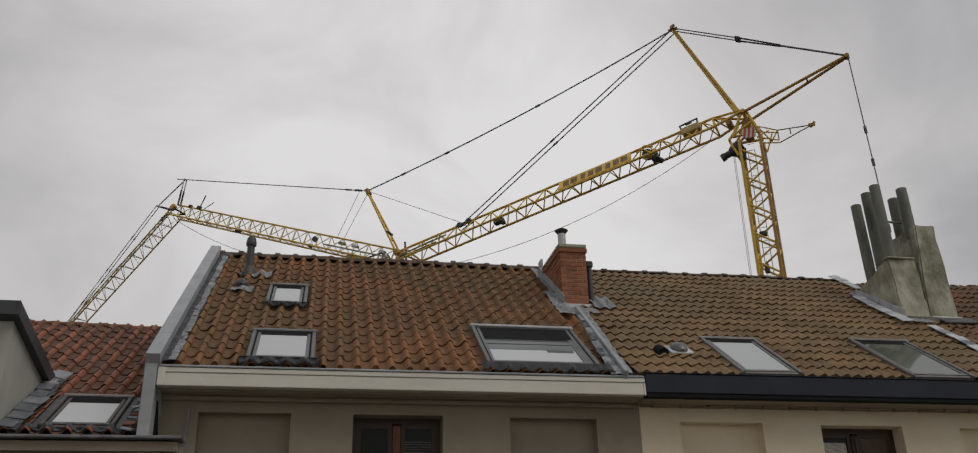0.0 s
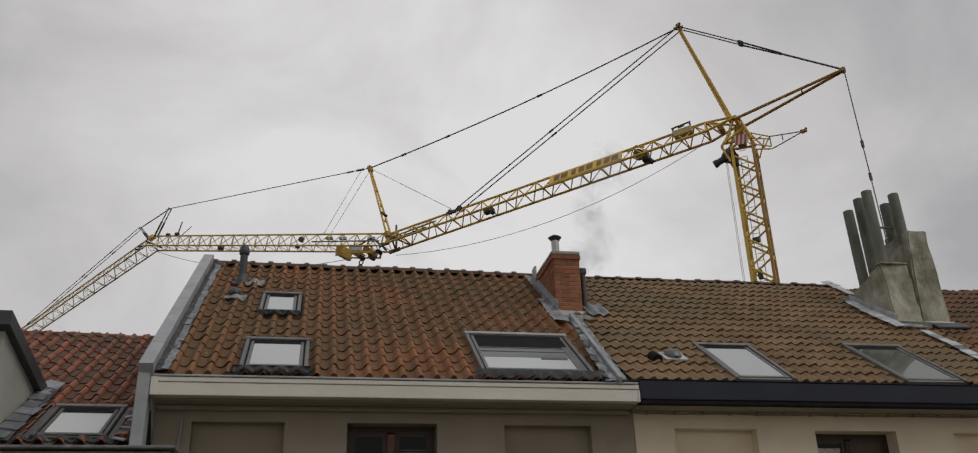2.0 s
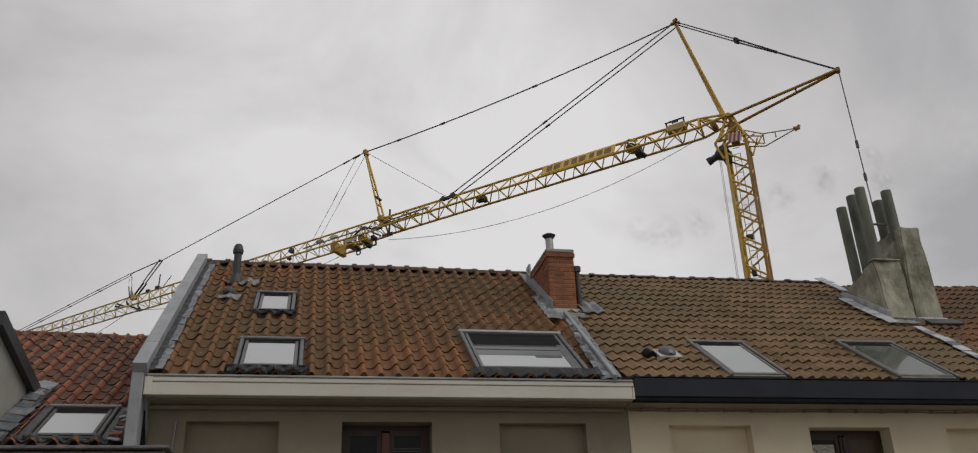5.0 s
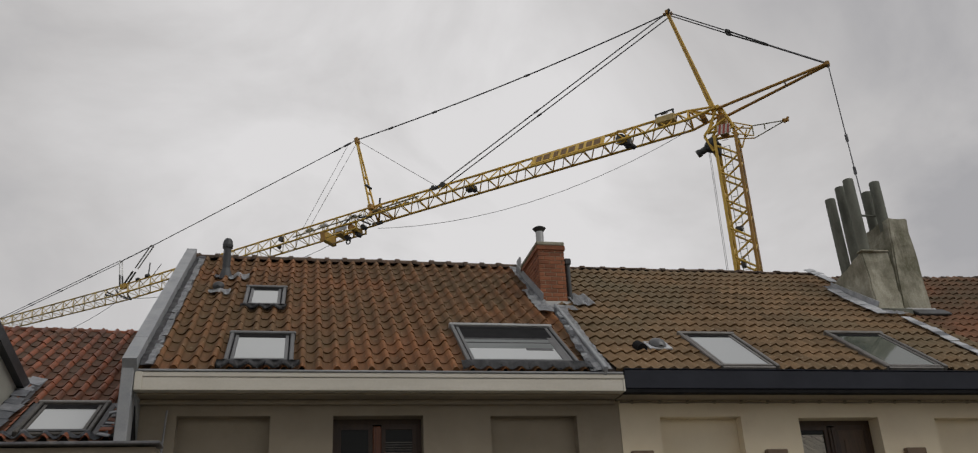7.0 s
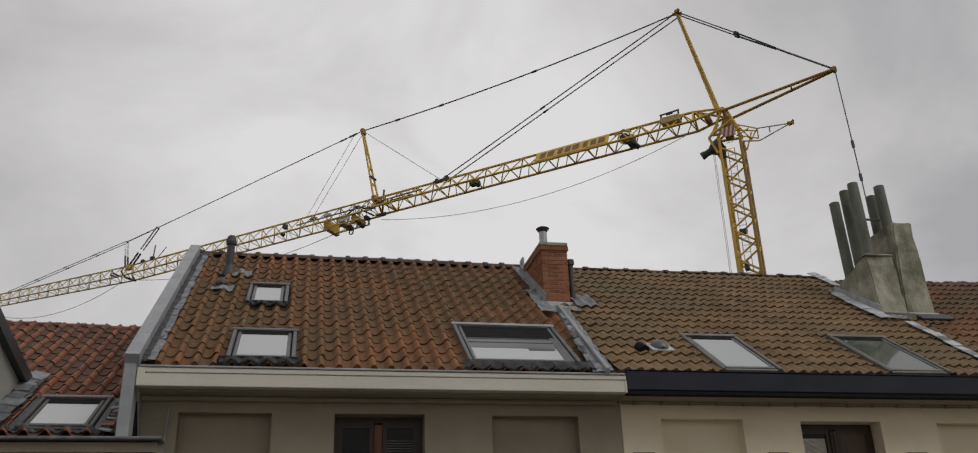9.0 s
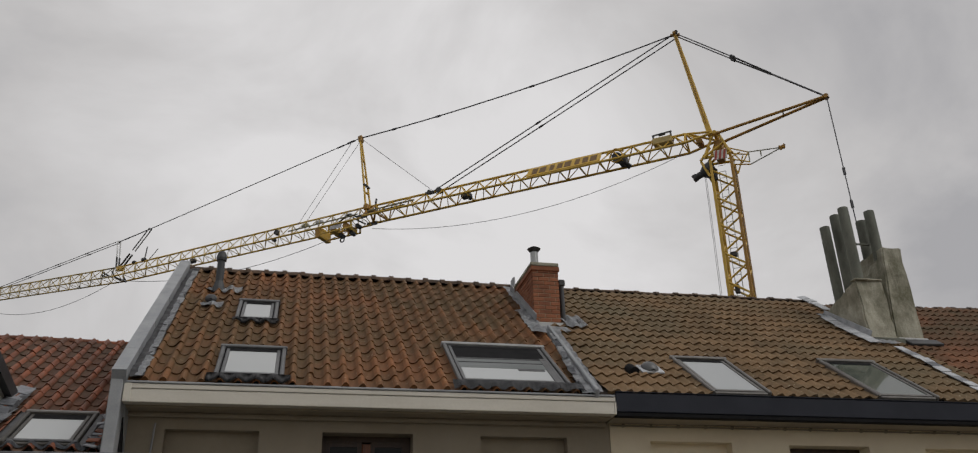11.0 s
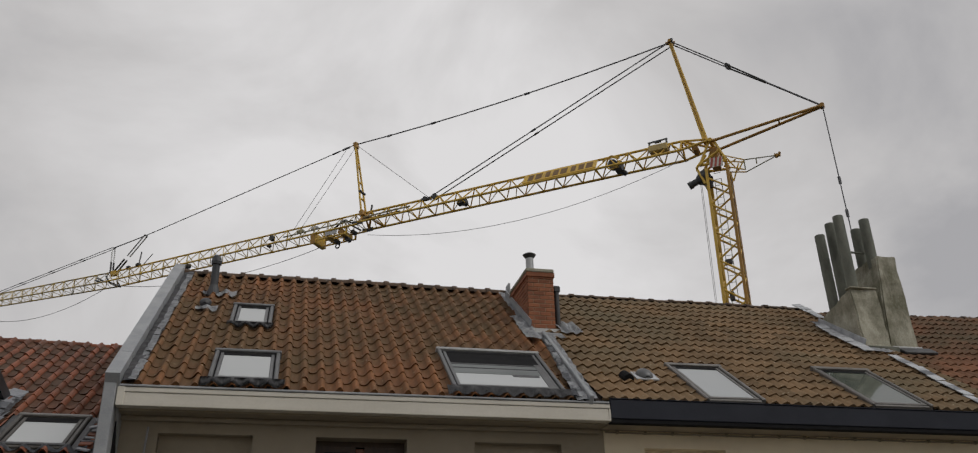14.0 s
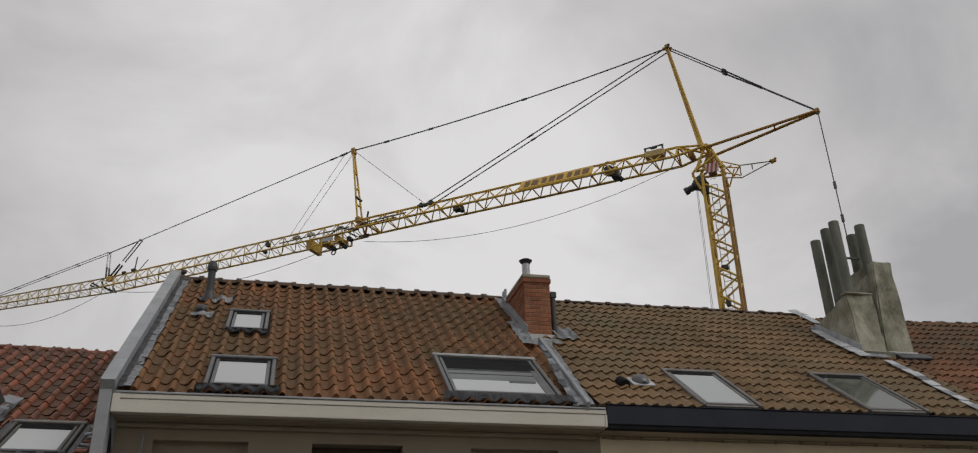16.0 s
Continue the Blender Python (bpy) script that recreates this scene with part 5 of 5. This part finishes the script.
    part("hoist_line", tubes([((2.5, 0.1, 0.05), (17.5, 0.0, 0.1))], 0.012, 5), ROPE, j)
    for s in (1, -1):
        part("fold_frame", tubes([((L_MAIN - 0.05, s * 0.53, -0.24), (L_MAIN - 0.05, 0, 0.48)), ((L_MAIN - 0.9, s * 0.53, -0.24), (L_MAIN - 0.05, s * 0.1, 0.4)), ((L_MAIN - 0.05, s * 0.53, -0.24), (L_MAIN - 0.5, 0.0, 0.48))], 0.05), YELLOW_DEEP, j)
        part("hinge_plate", boxes((L_MAIN - 0.3, L_MAIN + 0.35, s * 0.5 - 0.03, s * 0.5 + 0.03, -0.36, -0.14), bevel=0.02), DARKSTEEL, j)
    part("fold_cylinder", tubes([((L_MAIN - 2.3, 0.25, 0.0), (L_MAIN - 0.2, 0.3, -0.05)), ((L_MAIN - 0.45, 0.0, 0.5), (L_MAIN - 0.5, 0.0, 0.85))], 0.055), DARKSTEEL, j)
    MOVING["main"] = j

    # front strut and rear frame
    bm = bmesh.new()
    lo = [bm.verts.new(p) for p in ((0, -0.16, -0.12), (0, 0.16, -0.12), (0, 0.16, 0.12), (0, -0.16, 0.12))]
    hi = [bm.verts.new(p) for p in ((L_STRUT, -0.1, -0.08), (L_STRUT, 0.1, -0.08), (L_STRUT, 0.1, 0.08), (L_STRUT, -0.1, 0.08))]
    bm.faces.new(lo[::-1])
    bm.faces.new(hi)
    for i in range(4):
        bm.faces.new((lo[i], lo[(i + 1) % 4], hi[(i + 1) % 4], hi[i]))
    bmesh.ops.bevel(bm, geom=bm.edges[:], offset=0.02, segments=1, affect="EDGES")
    f = part("front_strut", bm, YELLOW, c, "tapered yellow box strut")
    part("strut_rib", tubes([((0.6, 0.15, 0.0), (5.8, 0.105, 0.0))], 0.025), YELLOW_DEEP, f)
    part("strut_head", tubes([((L_STRUT, -0.22, 0), (L_STRUT, 0.22, 0)), ((L_STRUT - 0.1, 0, 0.2), (L_STRUT + 0.05, 0, -0.2))], 0.08, 10), YELLOW_DEEP, f)
    part("strut_wheel", tubes([((L_STRUT + 0.02, 0.14, 0.1), (L_STRUT + 0.02, 0.2, 0.1))], 0.08, 14), DARKSTEEL, f)
    MOVING["front"] = f
    rear = part("rear_strut", tubes([((0.1, 0.48, 0.0), (L_REAR, 0.06, 0)), ((0.1, -0.48, 0.0), (L_REAR, -0.06, 0))], 0.066, 8), YELLOW_DEEP, c, "ochre two-legged rear strut")
    part("rear_tie", tubes([((3.0, 0.22, 0), (3.0, -0.22, 0))], 0.035), YELLOW_DEEP, rear)
    part("rear_head", tubes([((L_REAR, -0.14, 0), (L_REAR, 0.14, 0))], 0.1, 10), YELLOW_DEEP, rear)
    MOVING["rear"] = rear

    # folding sections
    s2 = jib("second_jib", L_SECOND, 0.50, -0.32, 0.50, 20, YELLOW, YELLOW_PALE, c, "paler yellow lattice second jib section", x0=0.05, r=0.05, rl=0.024, taper=0.92)
    mach = bmesh.new()
    for a, b in (((0.1, 0.4, -0.3), (0.9, 0.4, 0.1)), ((0.9, 0.4, 0.1), (1.8, 0.35, -0.35)), ((0.3, -0.3, -0.3), (1.1, -0.3, 0.25))):
        tube(mach, a, b, 0.045, 7)
    part("fold_gear", mach, DARKSTEEL, s2)
    for x, mat in ((0.9, STEEL), (2.7, STEEL), (3.6, OLIVE)):
        part("cable_clamp", boxes((x, x + 0.42, 0.0, 0.18, 0.14, 0.3), bevel=0.03), mat, s2)
    for x, z, r in ((5.5, 0.1, 0.15), (5.65, -0.3, 0.11)):
        part("guide_sheave", tubes([((x, 0.2, z), (x, 0.36, z))], r, 12), DARKSTEEL, s2)
    for x0, x1, z0, z1 in ((11.2, 11.6, -0.4, -0.15), (15.75, 16.0, 0.45, 0.62), (15.0, 15.3, 0.46, 0.66)):
        part("sensor_box", boxes((x0, x1, -0.1, 0.12, z0, z1), bevel=0.05), DARKSTEEL, s2)
    part("wind_sensor", tubes([((15.1, 0, 0.6), (15.02, 0, 1.35))], 0.035), DARKSTEEL, s2)
    part("lamp_bracket", tubes([((14.75, 0, 0.5), (14.15, 0, 1.05))], 0.022), DARKSTEEL, s2)
    part("brace_bar", tubes([((0.3, 0.5, -0.06), (4.6, 0.48, -0.1))], 0.042), OLIVE, s2)
    MOVING["second"] = s2
    s3 = jib("third_jib", L_THIRD, 0.46, -0.30, 0.46, 15, YELLOW_PALE, YELLOW_PALE, c, "grey-yellow lattice outer jib section", x0=0.02, r=0.045, rl=0.022, taper=0.8)
    g = bmesh.new()
    for a, b in (((-0.25, 0.42, -0.34), (0.05, 0.42, 0.05)), ((-0.3, -0.42, -0.36), (0.05, -0.42, 0.05)), ((0.1, 0.4, -0.28), (0.75, 0.4, 0.05)), ((-0.3, 0.42, -0.36), (-0.3, -0.42, -0.36)), ((0.4, 0.4, -0.28), (0.9, 0.4, -0.05))):
        tube(g, a, b, 0.05, 7)
    part("fold_joint", g, DARKSTEEL, s3)
    part("fold_block", boxes((-0.28, 0.12, -0.12, 0.16, 0.2, 0.5), bevel=0.05), YELLOW, s3)
    MOVING["third"] = s3

    # post over the first fold
    bm = tubes([((0, 0.25, 0), (L_TOP, 0.06, 0)), ((0, -0.25, 0), (L_TOP, -0.06, 0)), ((0.9, 0.2, 0), (0.9, -0.2, 0)), ((1.9, 0.15, 0), (1.9, -0.15, 0)), ((2.9, 0.11, 0), (2.9, -0.11, 0))], 0.055, 7)
    p = part("fold_post", bm, YELLOW, c, "yellow post over the first jib fold")
    part("post_head", boxes((L_TOP - 0.3, L_TOP + 0.1, -0.13, 0.13, -0.1, 0.12), bevel=0.03), YELLOW_DEEP, p)
    part("post_pin", tubes([((1.3, -0.25, 0.05), (1.3, 0.25, 0.05))], 0.07, 8), DARKSTEEL, p)
    part("post_foot", boxes((-0.2, 0.15, -0.3, 0.3, -0.14, 0.14), bevel=0.05), YELLOW_DEEP, p)
    MOVING["post"] = p

    # trolley parked under the fold
    tr = part("trolley", boxes(*[q for s in (-0.46, 0.42) for q in ((-0.1, 2.0, s, s + 0.06, 0.02, 0.11), (-0.1, 2.0, s, s + 0.06, -0.33, -0.25), (-0.1, 0.0, s, s + 0.06, -0.25, 0.02), (0.62, 0.72, s, s + 0.06, -0.25, 0.02), (1.25, 1.35, s, s + 0.06, -0.25, 0.02))],
                                (1.8, 2.05, -0.5, 0.5, -0.45, 0.1), (0.1, 0.2, -0.4, 0.42, -0.3, -0.1), (0.9, 1.25, -0.4, 0.42, -0.32, -0.12), bevel=0.012), YELLOW, c, "yellow trolley hanging under the jib")
    wh = bmesh.new()
    for x in (-0.2, 0.15, 0.8):
        tube(wh, (x, -0.2, -0.42 if x > 0 else -0.1), (x, 0.12, -0.42 if x > 0 else -0.1), 0.12, 14)
    part("rope_sheave", wh, DARKSTEEL, tr)
    ring = [(0.75 + 0.12 * math.cos(k * math.pi / 5), 0, -0.68 + 0.12 * math.sin(k * math.pi / 5)) for k in range(11)]
    part("hook", tubes([((0.75, 0, -0.4), (0.75, 0, -0.56))] + list(zip(ring, ring[1:])), 0.035), DARKSTEEL, tr)
    part("trolley_plate", boxes((0.5, 1.22, 0.485, 0.5, -0.2, 0.0), bevel=0.004), PALE_ZINC, tr, "pale plate on the trolley side")
    part("rope_drum", tubes([((0.3, -0.4, -0.12), (0.3, 0.46, -0.12))], 0.17, 16), YELLOW_DEEP, tr)
    part("end_plate", prism(bmesh.new(), [(1.85, 0.5, 0.12), (2.12, 0.5, 0.05), (2.06, 0.5, -0.52), (1.8, 0.5, -0.46)], (0, 0.03, 0)), YELLOW_DEEP, tr)
    MOVING["trolley"] = tr

    # short arms at the second fold: a socket and a sliding inner rod each
    for key, ln in (("arm_a", 1.6), ("arm_b", 1.15)):
        MOVING[key] = part("fold_arm", tubes([((0, 0.1, 0), (ln * 0.6, 0.1, 0)), ((0, -0.1, 0), (ln * 0.6, -0.1, 0))], 0.055, 7), DARKSTEEL, c, "dark telescoping arm")
        MOVING[key + "_inner"] = part("inner_rod", tubes([((-ln, 0.1, 0), (0, 0.1, 0)), ((-ln, -0.1, 0), (0, -0.1, 0)), ((0, -0.12, 0), (0, 0.12, 0))], 0.038, 6), STEEL, c)

    # stays: rods and cables, each as long as it ever is
    n = len(TIMES)
    for key, a, b, r, mat, ys, beads in (
            ("stay_long", "P", "S1", 0.036, CABLE, (0.0,), (0.42, 0.72, 0.87)), ("stay_short", "P", "M", 0.032, CABLE, (0.06, -0.32), (0.55,)),
            ("stay_outer", "S1", "A", 0.026, CABLE, (0.0,), (0.04, 0.08)), ("stay_fold", "A", "B", 0.035, CABLE, (0.0,), ()), ("stay_end", "B", "E", 0.022, CABLE, (0.1, -0.1), (0.25, 0.5, 0.75)),
            ("stay_back", "P", "R", 0.03, CABLE, (0.13, -0.13), ()), ("rope_down", "S1", "M", 0.014, ROPE, (0.0,), ()),
            ("rope_fold", "H", "N1", 0.012, ROPE, (0.05,), ()), ("rope_fold_low", "N1", "H", 0.012, ROPE, (0.05,), ()), ("rope_fold_b", "S1", "N2", 0.012, ROPE, (-0.12,), ()), ("rope_fold_b_low", "N2", "S1", 0.012, ROPE, (-0.12,), ())):
        spans = [(Vector(joints(i)[a]) - Vector(joints(i)[b])).length for i in range(n)]
        ln = min(spans) if key.startswith("rope_fold") else max(spans)
        bow = 0.28 if key == "stay_long" else 0.0
        end = 3.2 if key == "stay_back" else ln
        ob = None
        for y in ys:
            bm = bmesh.new()
            q = [(ln * i / 8, y, -4 * bow * (i / 8) * (1 - i / 8)) for i in range(9)] if bow else [(0, y, 0), (end, y, 0)]
            for u, v in zip(q, q[1:]):
                tube(bm, u, v, r, 6)
            bmesh.ops.remove_doubles(bm, verts=bm.verts, dist=0.004)
            one = part("stay_cable" if mat is CABLE else "thin_rope", bm, mat, ob or c)
            ob = ob or one
            for q in beads:
                d = -4 * bow * q * (1 - q)
                part("stay_joint", tubes([((ln * q - 0.13, y, d), (ln * q + 0.13, y, d))], r * 1.6, 8), CABLE, ob)
        if key == "stay_back":
            part("tensioner", tubes([((3.3, 0.14, 0.0), (5.2, 0.06, 0)), ((3.3, -0.14, 0.0), (5.2, -0.06, 0))], 0.04, 8), DARKSTEEL, ob)
            part("tension_rod", tubes([((5.1, 0, 0), (ln - 0.1, 0, 0))], 0.045, 8), CABLE, ob)
            part("tension_block", boxes((3.1, 3.35, -0.2, 0.2, -0.07, 0.07), bevel=0.03), DARKSTEEL, ob)
        if key == "stay_outer":
            part("shackle", boxes((0.35, 0.85, -0.05, 0.05, -0.055, 0.055), bevel=0.03), CABLE, ob)
            part("shackle", boxes((1.2, 1.5, -0.045, 0.045, -0.045, 0.045), bevel=0.03), CABLE, ob)
        MOVING[key] = ob
    # back stay down to the foot of the crane
    foot = part("stay_cable", tubes([((0, 0.09, 0), (26, 0.09, 0))], 0.022), CABLE, c)
    part("stay_cable", tubes([((0, -0.09, 0), (26, -0.09, 0))], 0.022), CABLE, foot)
    for q in (3.6, 5.1, 8.0):
        part("stay_joint", tubes([((q - 0.16, 0, 0), (q + 0.16, 0, 0))], 0.06, 8), DARKSTEEL, foot)
    MOVING["stay_foot"] = foot

    # slack hoist rope below the jib
    def slack(a, b, drop, r):
        bm, k = bmesh.new(), 18
        q = [(a + (b - a) * i / k, 0.0, -drop * 4 * (i / k) * (1 - i / k)) for i in range(k + 1)]
        for u, v in zip(q, q[1:]):
            tube(bm, u, v, r, 5)
        return bm
    MOVING["slack_main"] = part("slack_rope", slack(0, 16.1, 1.1, 0.013), ROPE, c)
    MOVING["slack_second"] = part("slack_rope", slack(0, 16.4, 1.0, 0.016), ROPE, c)
    MOVING["slack_third"] = part("slack_rope", slack(0, 12.1, 1.2, 0.016), ROPE, c)


# ---- smoke from the rear flue of the brick chimney ----
SMOKE_FROM = (4.38, 14.3, 11.34)
WISPS = []


def smoke():
    """Loose dome-shaped veils of smoke that leave the flue one after another and drift apart on the wind."""
    c = thing("chimney_smoke", pose(*SMOKE_FROM), "thin grey smoke that drifts off from the brick chimney", "smoke")
    rnd = random.Random(77)
    shapes = []
    for k in range(5):
        bm = bmesh.new()
        bmesh.ops.create_uvsphere(bm, u_segments=24, v_segments=14, radius=PUFF)
        for v in bm.verts:
            v.co *= 1 + 0.2 * noise.noise(v.co * 4 + Vector((k * 3.1, 0, 0)))
            v.co.y *= 0.35
        bmesh.ops.delete(bm, geom=[f for f in bm.faces if f.calc_center_median().y > 0], context="FACES")
        shapes.append(finish("smoke_puff", bm, SMOKE, smooth=True))
    count = 22
    for i in range(count):
        start = 0.35 + 3.6 * i / count
        ob = new("smoke_puff", shapes[i % 5])
        ob.parent = c
        side = float(np.interp(start, (0.2, 0.8, 1.1, 1.4, 1.8, 4.5), (-0.15, 0.15, 0.6, 1.0, 1.25, 1.3)))
        rise = float(np.interp(start, (0.2, 1.0, 1.4, 1.8, 4.5), (1.15, 1.0, 0.7, 0.4, 0.4)))
        WISPS.append((ob, start, Vector((side * rnd.uniform(0.85, 1.15) + rnd.gauss(0, 0.08), rnd.gauss(0, 0.1), rise * rnd.uniform(0.8, 1.2) + rnd.gauss(0, 0.1))), rnd.uniform(-60, 60), rnd.uniform(0.8, 2.4)))


def drift(ob, start, speed, spin, gust):
    """In the flue until its time; then off, faster as the wind takes hold of it."""
    rows = [(0.0, pose(-0.25, 0.4, -2.2))]
    if start > 0.4:
        rows.append((start - 0.12, pose(-0.25, 0.4, -2.2)))
    wind = Vector((1.2, 0.2, 0.5))
    for age in (0.0, 0.3, 0.7, 1.2, 2.0, 3.2, 5.0, 8.0):
        p = speed * (0.85 * age) + wind * (1.3 * gust * max(0.0, age - 1.0) ** 2)
        rows.append((start + age, pose(p.x, p.y, p.z, 0, min(spin * age, 80.0 * age / 8) if spin > 0 else max(spin * age, -80.0 * age / 8), 0)))
    if rows[-1][0] < 15.9:
        rows.append((16.0, pose(p.x + 30, p.y + 5, p.z + 10)))
    walk(ob, rows)


def motions():
    n = range(len(TIMES))
    js = [joints(i) for i in n]

    def key(name, make):
        walk(MOVING[name], [(TIMES[i], make(js[i], i)) for i in n])
    key("main", lambda j, i: pose(j["J"][0], 0, j["J"][1], 0, -MAIN[i], 0))
    key("front", lambda j, i: bar((j["J"][0] + 0.2, j["J"][1] + 0.1), j["P"]))
    key("rear", lambda j, i: bar((j["J"][0], j["J"][1] - 0.12), j["R"]))
    key("second", lambda j, i: pose(j["K1"][0], 0, j["K1"][1], 0, -SECOND[i], 0))
    key("third", lambda j, i: pose(j["K2"][0], 0, j["K2"][1], 0, -THIRD[i], 0))
    key("post", lambda j, i: bar(j["F"], j["S1"]))
    key("trolley", lambda j, i: pose(j["TROLLEY"][0], 0, j["TROLLEY"][1], 0, -SECOND[i], 0))
    for arm, a, b in (("arm_a", "A0", "A"), ("arm_b", "B0", "B")):
        key(arm, lambda j, i: bar(j[a], j[b]))
        key(arm + "_inner", lambda j, i: Matrix.Translation((j[b][0] - j[a][0], 0, j[b][1] - j[a][1])) @ bar(j[a], j[b]))
    for name, a, b in (("stay_long", "P", "S1"), ("stay_short", "P", "M"), ("stay_outer", "S1", "A"), ("stay_fold", "A", "B"), ("stay_end", "B", "E"),
                       ("stay_back", "P", "R"), ("rope_down", "S1", "M"), ("rope_fold", "H", "N1"), ("rope_fold_low", "N1", "H"), ("rope_fold_b", "S1", "N2"), ("rope_fold_b_low", "N2", "S1")):
        key(name, lambda j, i: bar(j[a], j[b]))
    key("stay_foot", lambda j, i: bar(j["R"], (j["R"][0] - 0.5, 0.5)))
    key("slack_main", lambda j, i: bar(step(HEAD, MAIN[i], 1.5, -0.5), step(j["K1"], MAIN[i], -0.3, -0.8)))
    key("slack_second", lambda j, i: bar(step(j["K1"], SECOND[i], 0.5, -0.5), step(j["K2"], SECOND[i], -0.1, -0.4)))
    key("slack_third", lambda j, i: bar(step(j["K2"], THIRD[i], 0.4, -0.5), step(j["K2"], THIRD[i], 12.5, -0.45)) @ pose(0, 0, 0, 78 * max(0.0, 1 - TIMES[i] / 5)))

    for wisp in WISPS:
        drift(*wisp)


street()
crane()
roof_vents()
brick_chimney()
concrete_chimney()
smoke()
house_mid()
house_east()
house_far()
house_west()
motions()
